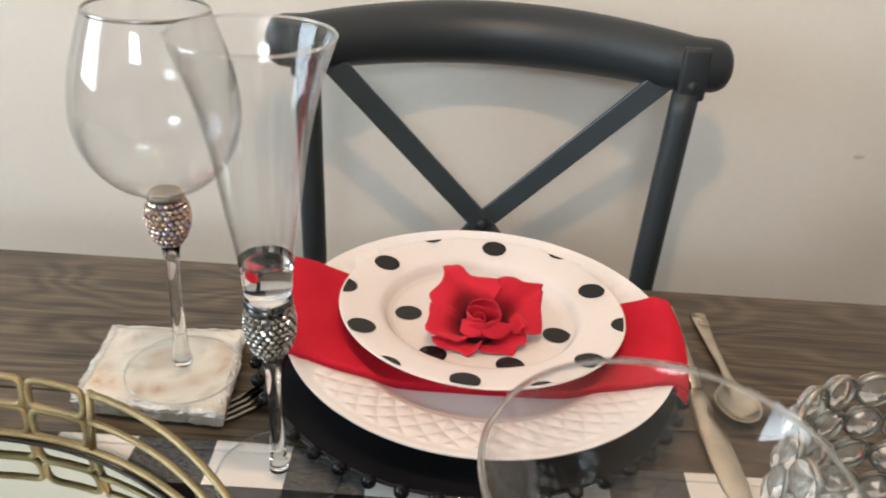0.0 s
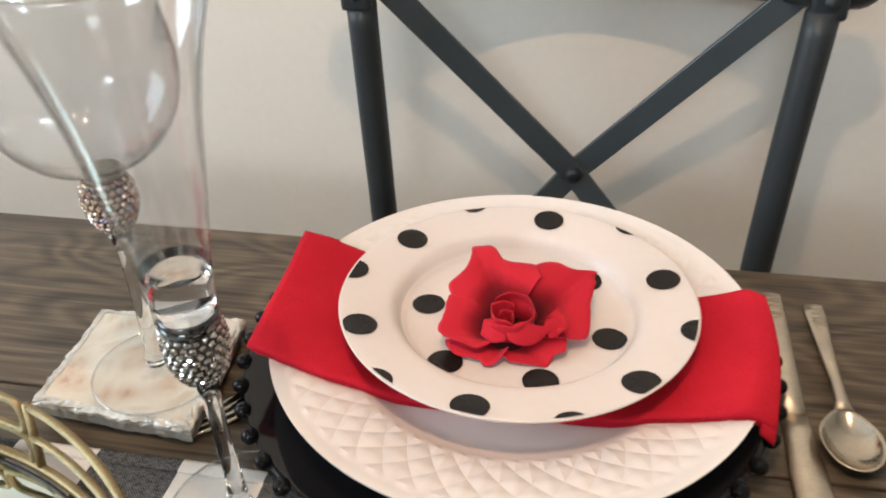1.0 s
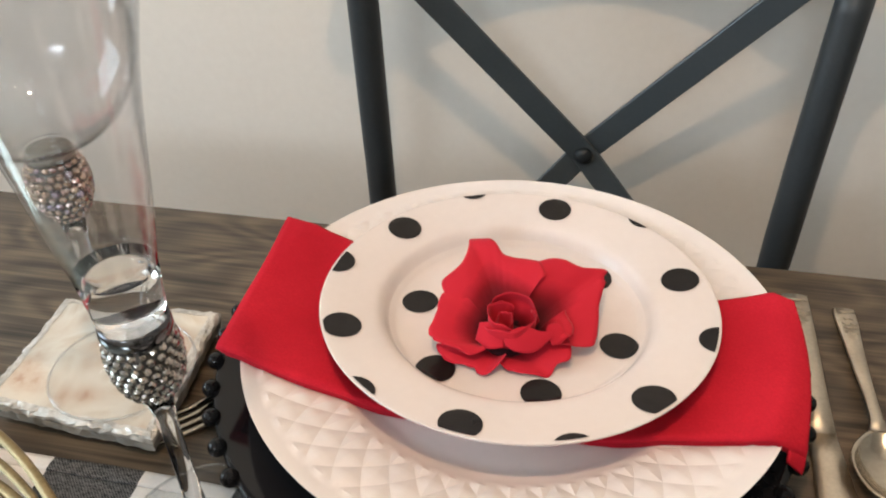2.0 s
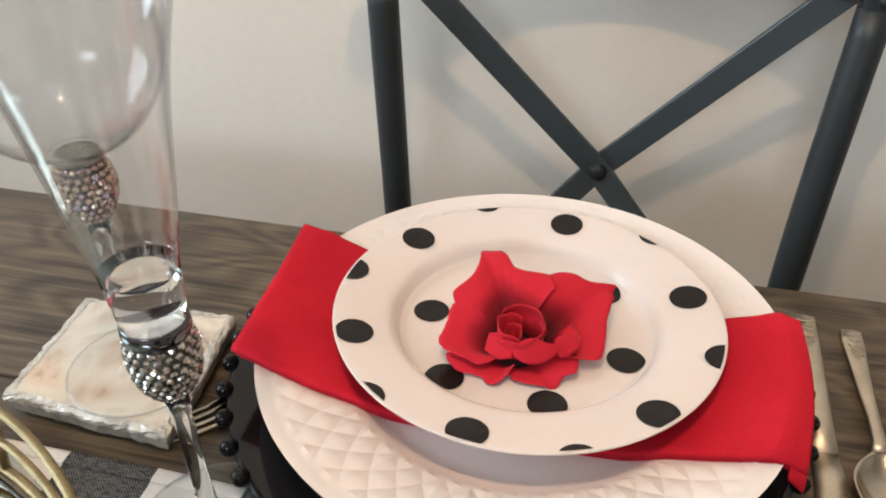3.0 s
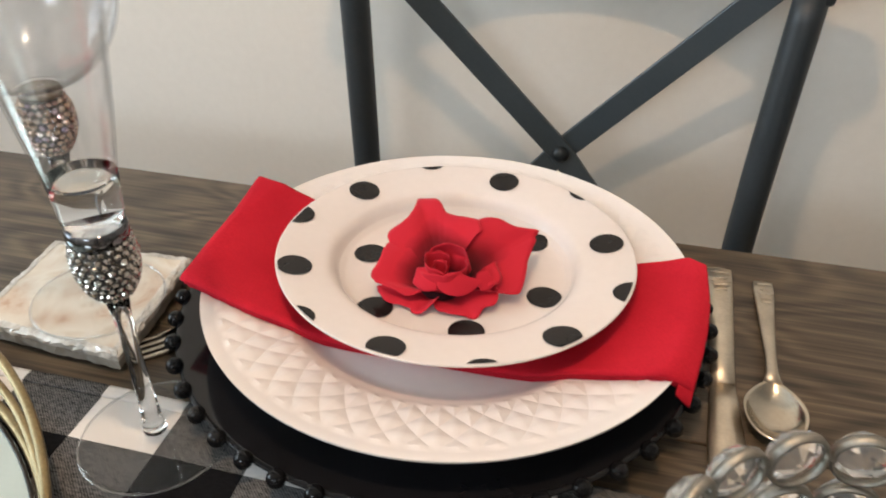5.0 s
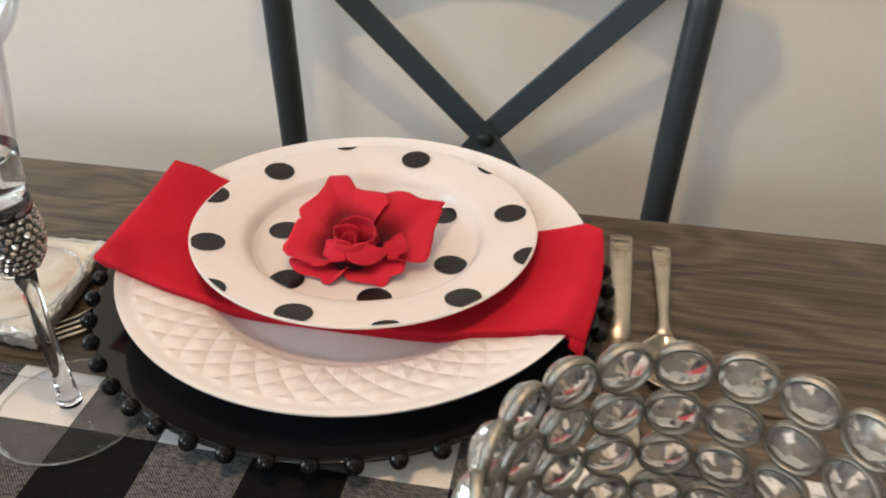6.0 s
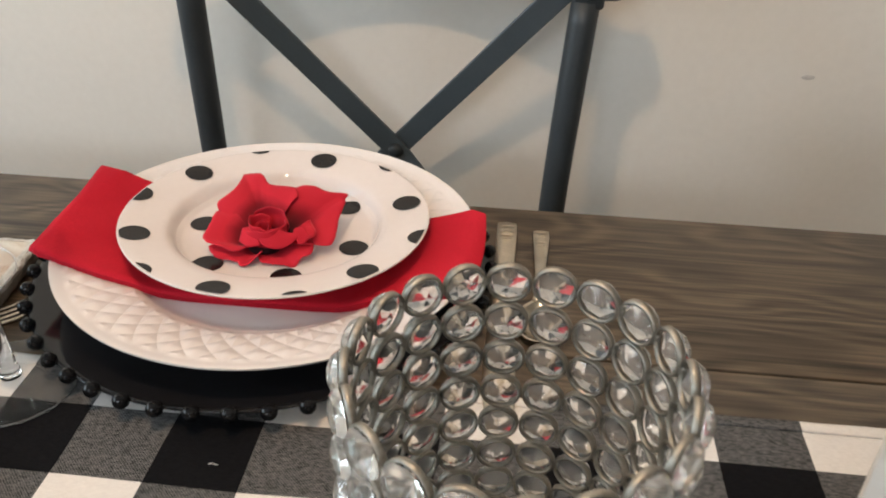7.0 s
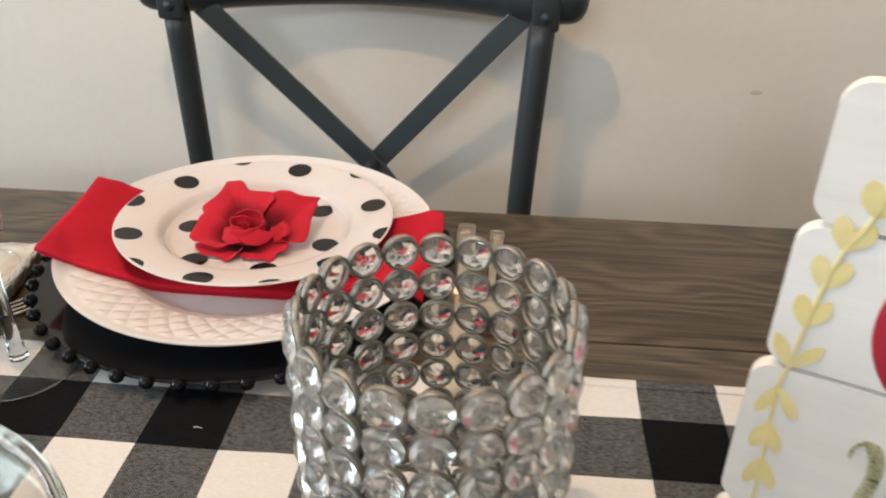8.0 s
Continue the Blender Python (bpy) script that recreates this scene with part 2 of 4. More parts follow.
def check_cloth():
    """Woven buffalo check: black where two dark stripes cross, heathered grey where one lies over white."""
    m, nt, b = node_mat("buffalo_check_cotton")
    tc = nt.nodes.new("ShaderNodeTexCoord")
    wob = add(nt, "ShaderNodeTexNoise", Scale=7.0, Detail=2.0)
    nt.links.new(tc.outputs["Object"], wob.inputs["Vector"])
    off = nt.nodes.new("ShaderNodeVectorMath")
    off.operation = "MULTIPLY_ADD"
    nt.links.new(wob.outputs["Color"], off.inputs[0])
    off.inputs[1].default_value = (0.006, 0.006, 0)
    nt.links.new(tc.outputs["Object"], off.inputs[2])
    sep = nt.nodes.new("ShaderNodeSeparateXYZ")
    nt.links.new(off.outputs[0], sep.inputs[0])

    def stripe(axis, start):
        a = add(nt, "ShaderNodeMath")
        a.operation = "SUBTRACT"
        nt.links.new(sep.outputs[axis], a.inputs[0])
        a.inputs[1].default_value = start + 0.003
        w = add(nt, "ShaderNodeMath")
        w.operation = "FLOORED_MODULO"
        nt.links.new(a.outputs[0], w.inputs[0])
        w.inputs[1].default_value = 2 * CHECK
        c = add(nt, "ShaderNodeMath")
        c.operation = "LESS_THAN"
        nt.links.new(w.outputs[0], c.inputs[0])
        c.inputs[1].default_value = CHECK
        return c.outputs[0]
    sx, sy = stripe(0, -0.0205), stripe(1, -0.213)
    yarn = add(nt, "ShaderNodeTexWave", Scale=380.0, Distortion=2.5, Detail=2.0, **{"Detail Scale": 1.5})
    yarn.bands_direction = "DIAGONAL"
    nt.links.new(tc.outputs["Object"], yarn.inputs["Vector"])
    hea = noise_fac(nt, coords(nt, (320, 900, 1)), 1.0, 3, 0.7)
    mixf = add(nt, "ShaderNodeMath")
    mixf.operation = "MULTIPLY_ADD"
    mixf.inputs[1].default_value = 0.25
    nt.links.new(yarn.outputs["Fac"], mixf.inputs[0])
    nt.links.new(hea, mixf.inputs[2])
    grey = ramp(nt, mixf.outputs[0], ((0.42, (0.018, 0.019, 0.021)), (0.82, (0.165, 0.163, 0.162))))
    white = ramp(nt, hea, ((0.3, (0.69, 0.66, 0.63)), (0.7, (0.79, 0.76, 0.73))))
    black = ramp(nt, hea, ((0.3, (0.0035, 0.0035, 0.0045)), (0.7, (0.0085, 0.0083, 0.0095))))
    total = add(nt, "ShaderNodeMath")
    nt.links.new(sx, total.inputs[0])
    nt.links.new(sy, total.inputs[1])
    both = add(nt, "ShaderNodeMath")
    both.operation = "GREATER_THAN"
    nt.links.new(total.outputs[0], both.inputs[0])
    both.inputs[1].default_value = 1.5
    one = add(nt, "ShaderNodeMath")
    one.operation = "GREATER_THAN"
    nt.links.new(total.outputs[0], one.inputs[0])
    one.inputs[1].default_value = 0.5

    def mixc(fac, a, c):
        x = nt.nodes.new("ShaderNodeMixRGB")
        nt.links.new(fac, x.inputs[0])
        nt.links.new(a, x.inputs[1])
        nt.links.new(c, x.inputs[2])
        return x.outputs[0]
    nt.links.new(mixc(both.outputs[0], mixc(one.outputs[0], white, grey), black), b.inputs["Base Color"])
    b.inputs["Roughness"].default_value = 0.9
    b.inputs["Specular IOR Level"].default_value = 0.10
    bump(nt, b, mixf.outputs[0], 0.25, 0.0004)
    return m


def stone_mat():
    m, nt, b = node_mat("polished_agate")
    v = coords(nt)
    w = noise_fac(nt, v, 22, 5, 0.6, 1.2)
    rings = add(nt, "ShaderNodeTexWave", Scale=9.0, Distortion=6.0, Detail=3.0)
    rings.wave_type, rings.rings_direction = "RINGS", "Z"
    nt.links.new(v, rings.inputs["Vector"])
    mul = add(nt, "ShaderNodeMath")
    mul.operation = "MULTIPLY_ADD"
    mul.inputs[1].default_value = 0.25
    nt.links.new(rings.outputs["Fac"], mul.inputs[0])
    nt.links.new(w, mul.inputs[2])
    nt.links.new(ramp(nt, mul.outputs[0], ((0.36, (0.47, 0.31, 0.22)), (0.45, (0.60, 0.49, 0.39)), (0.56, (0.66, 0.60, 0.51)), (0.72, (0.72, 0.69, 0.61)), (0.86, (0.62, 0.55, 0.45)))), b.inputs["Base Color"])
    b.inputs["Roughness"].default_value = 0.22
    return m


M_MIRROR = mirror_mat()
M_RED = cloth_red()
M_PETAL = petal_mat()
M_CHECK = check_cloth()
M_STONE = stone_mat()
M_STONE_EDGE = surface("silver_leaf_edge", (0.42, 0.40, 0.36), (0.86, 0.84, 0.80), 0.34, 60, metal=0.55, fine=260, relief=0.6)
M_STONE_SIDE = surface("rough_stone_side", (0.26, 0.235, 0.20), (0.42, 0.385, 0.34), 0.8, 60, fine=300, relief=0.4)
M_SIGN = wood("whitewashed_board", ((0.25, (0.78, 0.755, 0.72)), (0.6, (0.85, 0.83, 0.80)), (0.9, (0.89, 0.87, 0.84))), 0.5, 0.5, relief=0.1)
M_FOIL = surface("gold_foil", (0.90, 0.76, 0.33), (0.97, 0.86, 0.46), 0.24, 50, metal=0.15, fine=300, relief=0.1)
M_GLITTER = surface("pale_gold_glitter", (0.30, 0.29, 0.12), (0.95, 0.93, 0.66), 0.30, 900, metal=0.8, fine=1600, relief=0.9)
M_BURGUNDY = surface("red_painted_shape", (0.36, 0.012, 0.035), (0.44, 0.022, 0.05), 0.5, 20)


def bulb_mat():
    m, nt, b = node_mat("lit_bulb")
    b.inputs["Emission Color"].default_value = (1.0, 0.74, 0.46, 1)
    b.inputs["Emission Strength"].default_value = 300
    return m


M_BULB = bulb_mat()
M_LAMPMETAL = surface("dark_bronze", (0.03, 0.026, 0.022), (0.06, 0.05, 0.04), 0.4, 30, metal=0.8)

# ---------------------------------------------------------------- mesh helpers


def part(name, bm, material, parent=None, label="", smooth=True):
    me = bpy.data.meshes.new(name)
    bmesh.ops.recalc_face_normals(bm, faces=bm.faces)
    bm.to_mesh(me)
    bm.free()
    if smooth:
        for p in me.polygons:
            p.use_smooth = True
    me.materials.append(material)
    ob = new(name, me)
    if parent:
        ob.parent = parent
    if label:
        ob["label"] = label
    return ob


def keep_sharp(ob, degrees=35):
    ob.data.set_sharp_from_angle(angle=radians(degrees))
    return ob


def thing(name, label, category, m=None, group="", kind=""):
    ob = tagged(new(name), label, category, group, kind)
    ob.empty_display_size = 0.05
    if m is not None:
        ob.matrix_world = m
    return ob


def box(bm, lo, hi, bevel=0.0, segments=2):
    made = bmesh.ops.create_cube(bm, size=1, matrix=Matrix.LocRotScale([(a + b) / 2 for a, b in zip(lo, hi)], None, [b - a for a, b in zip(lo, hi)]))
    if bevel:
        edges = {e for v in made["verts"] for e in v.link_edges}
        bmesh.ops.bevel(bm, geom=list(edges), offset=bevel, segments=segments, affect="EDGES", profile=0.5)
    return bm


def lathe(bm, profile, n=48, centre=(0, 0), closed=False):
    rows = []
    for r, z in profile:
        if r < 1e-6:
            rows.append([bm.verts.new((*centre, z))])
        else:
            rows.append([bm.verts.new((centre[0] + r * math.cos(2 * math.pi * k / n), centre[1] + r * math.sin(2 * math.pi * k / n), z)) for k in range(n)])
    pairs = list(zip(rows, rows[1:])) + ([(rows[-1], rows[0])] if closed else [])
    for a, b in pairs:
        for k in range(n):
            j = (k + 1) % n
            if len(a) == 1 and len(b) == 1:
                continue
            if len(a) == 1:
                bm.faces.new((a[0], b[k], b[j]))
            elif len(b) == 1:
                bm.faces.new((a[k], a[j], b[0]))
            else:
                bm.faces.new((a[k], a[j], b[j], b[k]))
    return bm


def tube(bm, pts, radius, n=8, closed=False, flat=1.0, up=(0, 0, 1)):
    """A bar swept along points; radius may be a list; flat squeezes it along the up axis."""
    pts = [Vector(p) for p in pts]
    rows = []
    for i, p in enumerate(pts):
        a = pts[i - 1] if (i or closed) else p
        b = pts[(i + 1) % len(pts)] if (i < len(pts) - 1 or closed) else p
        t = (b - a).normalized()
        u = Vector(up) - t * t.dot(Vector(up))
        if u.length < 1e-4:
            u = Vector((1, 0, 0)) - t * t.x
        u.normalize()
        s = t.cross(u)
        r = radius[i] if isinstance(radius, (list, tuple)) else radius
        rows.append([bm.verts.new(p + r * (math.cos(2 * math.pi * k / n) * s + flat * math.sin(2 * math.pi * k / n) * u)) for k in range(n)])
    for a, b in list(zip(rows, rows[1:])) + ([(rows[-1], rows[0])] if closed else []):
        for k in range(n):
            bm.faces.new((a[k], a[(k + 1) % n], b[(k + 1) % n], b[k]))
    if not closed:
        bm.faces.new(rows[0])
        bm.faces.new(rows[-1])
    return bm


def sheet(bm, nu, nv, place):
    """A grid of points place(u, v), u and v from 0 to 1."""
    vs = [[bm.verts.new(place(i / nu, j / nv)) for j in range(nv + 1)] for i in range(nu + 1)]
    uv = bm.loops.layers.uv.verify()
    for i in range(nu):
        for j in range(nv):
            f = bm.faces.new((vs[i][j], vs[i + 1][j], vs[i + 1][j + 1], vs[i][j + 1]))
            for loop, (a, b) in zip(f.loops, ((i, j), (i + 1, j), (i + 1, j + 1), (i, j + 1))):
                loop[uv].uv = (a / nu, b / nv)
    return vs


def thicken(ob, amount, offset=-1.0):
    mod = ob.modifiers.new("thickness", "SOLIDIFY")
    mod.thickness, mod.offset = amount, offset
    return ob


def spline(points, per=8, closed=False):
    """Catmull-Rom curve through points."""
    p = [Vector(q) for q in points]
    n = len(p)
    out = []
    for i in range(n if closed else n - 1):
        a, b, c, d = (p[(i - 1) % n], p[i], p[(i + 1) % n], p[(i + 2) % n]) if closed else (p[max(i - 1, 0)], p[i], p[i + 1], p[min(i + 2, n - 1)])
        for k in range(per):
            t = k / per
            out.append(0.5 * ((2 * b) + (c - a) * t + (2 * a - 5 * b + 4 * c - d) * t * t + (3 * b - a - 3 * c + d) * t ** 3))
    if not closed:
        out.append(p[-1])
    return out


def lerp_profile(points, r):
    for (a, za), (b, zb) in zip(points, points[1:]):
        if r <= b:
            t = (r - a) / (b - a)
            t = max(0, min(1, t))
            return za + (zb - za) * t
    return points[-1][1]


# ---------------------------------------------------------------- room
X0, X1, Y0, Y1 = ROOM
HEIGHT, THICK = 2.6, 0.12
bm = bmesh.new()
box(bm, (X0 - THICK, Y1, -0.05), (X1 + THICK, Y1 + THICK, HEIGHT))
tagged(part("wall_north", bm, M_WALL, smooth=False), "off-white painted wall behind the dining chair", "wall", kind="structure")


def pierced_wall(name, axis, lo, hi, span, hole, level, label):
    """A wall along one axis with one window opening through it."""
    bm = bmesh.new()
    for a, b, z0, z1 in ((span[0], hole[0], -0.05, HEIGHT), (hole[1], span[1], -0.05, HEIGHT), (hole[0], hole[1], -0.05, level[0]), (hole[0], hole[1], level[1], HEIGHT)):
        if axis == "x":
            box(bm, (a, lo, z0), (b, hi, z1))
        else:
            box(bm, (lo, a, z0), (hi, b, z1))
    return tagged(part(name, bm, M_WALL, smooth=False), label, "wall", kind="structure")


pierced_wall("wall_south", "x", Y0 - THICK, Y0, (X0 - THICK, X1 + THICK), SOUTH_WIN, SOUTH_Z, "off-white painted wall with a window")
pierced_wall("wall_west", "y", X0 - THICK, X0, (Y0, Y1), WEST_WIN, WEST_Z, "off-white painted wall with a window")
bm = bmesh.new()
box(bm, (X1, Y0, -0.05), (X1 + THICK, Y1, HEIGHT))
tagged(part("wall_east", bm, M_WALL, smooth=False), "off-white painted wall", "wall", kind="structure")
bm = bmesh.new()
box(bm, (X0 - THICK, Y0 - THICK, -0.1), (X1 + THICK, Y1 + THICK, -0.05))
floor_board = 0.14
floor = tagged(part("floor", bm, M_FLOOR, smooth=False), "brown oak plank floor", "floor", kind="structure")
bm = bmesh.new()
y = Y0
while y < Y1 - 0.01:
    box(bm, (X0, y + 0.001, -0.05), (X1, min(y + floor_board, Y1) - 0.001, 0.0))
    y += floor_board
part("floorboards", bm, M_FLOOR, floor, smooth=False)["kind"] = "stuff"
bm = bmesh.new()
box(bm, (X0 - THICK, Y0 - THICK, HEIGHT), (X1 + THICK, Y1 + THICK, HEIGHT + 0.1))
tagged(part("ceiling", bm, M_CEIL, smooth=False), "plain white ceiling", "ceiling", kind="structure")
for i, (m, w, (z0, z1), label) in enumerate(((pose(SOUTH_WIN[0], Y0, 0), SOUTH_WIN[1] - SOUTH_WIN[0], SOUTH_Z, "wide white-framed high window in bright daylight"), (pose(X0, WEST_WIN[1], 0, 0, 0, -90), WEST_WIN[1] - WEST_WIN[0], WEST_Z, "tall white-framed window in bright daylight"))):
    win = thing("window_%d" % (i + 1), label, "window", m, kind="structure")
    half = (z0 + z1) / 2
    for lo, hi in (((0, -0.08, z0), (0.04, -0.03, z1)), ((w - 0.04, -0.08, z0), (w, -0.03, z1)), ((0.04, -0.08, z0), (w - 0.04, -0.03, z0 + 0.04)), ((0.04, -0.08, z1 - 0.04), (w - 0.04, -0.03, z1)),
                   ((0.04, -0.075, half - 0.02), (w - 0.04, -0.035, half + 0.02)), ((w / 2 - 0.02, -0.074, z0 + 0.04), (w / 2 + 0.02, -0.036, half - 0.02)), ((w / 2 - 0.02, -0.074, half + 0.02), (w / 2 + 0.02, -0.036, z1 - 0.04))):
        bm = bmesh.new()
        box(bm, lo, hi)
        part("window_frame", bm, M_TRIM, win, smooth=False)
    bm = bmesh.new()
    box(bm, (-0.04, 0.002, z0 - 0.03), (w + 0.04, 0.06, z0 - 0.002), 0.004)
    part("window_sill", bm, M_TRIM, win)
bm = bmesh.new()
box(bm, (X0, Y1 - 0.015, 0.0), (X1, Y1 - 0.001, 0.12), 0.003)
tagged(part("baseboard", bm, M_TRIM), "white painted baseboard", "baseboard", kind="structure")

# pendant lamp that hangs over the table
pend = thing("pendant_lamp", "dark bronze pendant lamp with small lit bulbs", "pendant lamp", pose(CEILING_LAMP[0], CEILING_LAMP[1], HEIGHT))
bm = bmesh.new()
lathe(bm, [(0, -0.022), (0.050, -0.020), (0.058, -0.006), (0.060, -0.0005), (0, -0.0005)], 32)
part("canopy", bm, M_LAMPMETAL, pend)
drop = CEILING_LAMP[2] - HEIGHT
bm = bmesh.new()
tube(bm, [(0, 0, -0.020), (0, 0, drop + 0.075)], 0.005, 8)
part("rod", bm, M_LAMPMETAL, pend)
bm = bmesh.new()
lathe(bm, [(0, 0.045), (0.018, 0.048), (0.024, 0.060), (0.012, 0.080), (0, 0.082)], 20)
bmesh.ops.translate(bm, verts=bm.verts, vec=(0, 0, drop))
part("hub", bm, M_LAMPMETAL, pend)
for k in range(5):
    x, y = 0.19 * math.cos(2 * math.pi * k / 5), 0.19 * math.sin(2 * math.pi * k / 5)
    bm = bmesh.new()
    tube(bm, spline([(0.08 * x, 0.08 * y, drop + 0.060), (0.45 * x, 0.45 * y, drop + 0.050), (0.85 * x, 0.85 * y, drop + 0.062), (x, y, drop + 0.050), (x, y, drop + 0.035)], 4), 0.003, 6)
    part("arm", bm, M_LAMPMETAL, pend)
    bm = bmesh.new()
    bmesh.ops.create_uvsphere(bm, u_segments=12, v_segments=8, radius=0.0060, matrix=Matrix.Translation((x, y, drop + 0.030)))
    part("bulb", bm, M_BULB, pend, "small glowing warm bulb")

# ---------------------------------------------------------------- table
TOP = 0.76
EDGE_Y, PLANK = 0.0913, 0.1805
TABLE_X = (-1.05, 0.95)
table = thing("dining_table", "dark grey-brown wooden plank dining table with matt finish", "table")
for i in range(5):
    y1 = EDGE_Y - i * PLANK
    bm = bmesh.new()
    box(bm, (TABLE_X[0], y1 - PLANK + 0.0012, TOP - 0.04), (TABLE_X[1], y1 - 0.0004, TOP), 0.0016)
    keep_sharp(part("plank", bm, M_TABLE, table))
yn = EDGE_Y - 5 * PLANK
for lo, hi in (((TABLE_X[0] + 0.1, EDGE_Y - 0.09, TOP - 0.12), (TABLE_X[1] - 0.1, EDGE_Y - 0.065, TOP - 0.041)), ((TABLE_X[0] + 0.1, yn + 0.065, TOP - 0.12), (TABLE_X[1] - 0.1, yn + 0.09, TOP - 0.041))):
    bm = bmesh.new()
    box(bm, lo, hi, 0.002)
    part("apron", bm, M_TABLE, table, smooth=False)
for x in (TABLE_X[0] + 0.06, TABLE_X[1] - 0.14):
    for y in (yn + 0.05, EDGE_Y - 0.13):
        bm = bmesh.new()
        box(bm, (x, y, 0.0), (x + 0.08, y + 0.08, TOP - 0.041), 0.004)
        part("leg", bm, M_TABLE, table, smooth=False)

# ---------------------------------------------------------------- chair
CHAIR_X, CHAIR_Y = 0.009, 0.352


def dining_chair(m):
    ch = thing("dining_chair", "black metal cross-back dining chair with curved top rail", "chair", m)

    def bow(x):
        return 0.086 * (1 - min(1, abs(x) / 0.205) ** 2)
    bm = bmesh.new()
    n = 44
    pts, rad = [], []
    for i in range(n + 1):
        s = -1 + 2 * i / n
        pts.append((s * 0.226, bow(s * 0.226) + 0.004, 0.887 + 0.001 * (1 - s * s)))
        rad.append(0.0285 + 0.0075 * (1 - s * s))
    cap = [(0.007, 0.985), (0.013, 0.92), (0.018, 0.80), (0.022, 0.58), (0.0245, 0.28)]
    left = [((-0.226 - a), 0.004, 0.887) for a, _ in reversed(cap)]
    right = [((0.226 + a), 0.004, 0.887) for a, _ in cap]
    tube(bm, left + pts + right, [0.0285 * b for _, b in reversed(cap)] + rad + [0.0285 * b for _, b in cap], 20)
    part("top_rail", bm, M_CHAIR, ch)
    for s in (-1, 1):
        bm = bmesh.new()
        if s < 0:
            line = [(-0.192, -0.004, 0.0), (-0.194, -0.004, 0.25), (-0.201, -0.004, 0.45), (-0.2035, -0.006, 0.66), (-0.2040, -0.012, 0.862)]
        else:
            line = [(0.188, -0.020, 0.0), (0.188, -0.028, 0.25), (0.1865, -0.033, 0.45), (0.1900, -0.035, 0.66), (0.2020, -0.018, 0.862)]
        tube(bm, spline(line, 6), 0.0145, 14)
        part("back_post", bm, M_CHAIR, ch)
        bm = bmesh.new()
        box(bm, (-0.0145, -0.006, -0.030), (0.0145, 0.006, 0.026), 0.004, 3)
        bmesh.ops.transform(bm, matrix=pose(s * 0.2048, -0.023, 0.886), verts=bm.verts)
        dome = bmesh.new()
        lathe(dome, [(0, 0.0045), (0.004, 0.004), (0.0062, 0.0015), (0.0065, -0.002), (0, -0.002)], 12)
        bmesh.ops.transform(dome, matrix=pose(s * 0.2048, -0.0285, 0.872, 90), verts=dome.verts)
        part("rail_bracket", bm, M_CHAIR, ch)
        part("bracket_rivet", dome, M_CHAIR, ch)
        bm = bmesh.new()
        a, c, b = Vector((-s * 0.188, 0.004, 0.874)), Vector((0.0, 0.058 - 0.003 * s, 0.655)), Vector((s * 0.196, 0.0, 0.43))
        pts = [a.lerp(c, k / 10) for k in range(10)] + [c.lerp(b, k / 10) for k in range(11)]
        along = (b - a).normalized()
        wide = along.cross(Vector((0, 1, 0))).normalized()
        rows = [[bm.verts.new(p + wide * dx + Vector((0, dy, 0))) for dx, dy in ((-0.0130, -0.0015), (-0.0120, -0.0025), (0.0120, -0.0025), (0.0130, -0.0015), (0.0130, 0.0025), (-0.0130, 0.0025))] for p in pts]
        for r0, r1 in zip(rows, rows[1:]):
            for k in range(6):
                bm.faces.new((r0[k], r0[(k + 1) % 6], r1[(k + 1) % 6], r1[k]))
        bm.faces.new(rows[0])
        bm.faces.new(rows[-1])
        keep_sharp(part("cross_strap", bm, M_STRAP, ch, "flat slate-black metal strap, its sheen in the colour"))
    bm = bmesh.new()
    lathe(bm, [(0, 0.0075), (0.004, 0.007), (0.0075, 0.005), (0.0095, 0.0015), (0.0095, -0.004), (0, -0.004)], 16)
    bmesh.ops.transform(bm, matrix=pose(0.0, 0.0520, 0.655, 90), verts=bm.verts)
    part("rivet", bm, M_CHAIR, ch, "domed black rivet at the crossing")
    bm = bmesh.new()
    box(bm, (-0.215, -0.40, 0.43), (0.215, -0.02, 0.46), 0.012, 3)
    part("seat", bm, M_SEAT, ch)
    for s in (-1, 1):
        bm = bmesh.new()
        tube(bm, [(s * 0.195, -0.38, 0.0), (s * 0.19, -0.36, 0.43)], 0.0135, 12)
        part("front_leg", bm, M_CHAIR, ch)
        bm = bmesh.new()
        tube(bm, [(s * 0.194, -0.372, 0.18), (s * 0.193, -0.004, 0.18)], 0.008, 8)
        part("stretcher", bm, M_CHAIR, ch)
    return ch


dining_chair(pose(CHAIR_X, CHAIR_Y, 0))

# ---------------------------------------------------------------- table runner
RUN_Y = (-0.585, -0.1295)
RUN_X = (-0.95, 0.85)


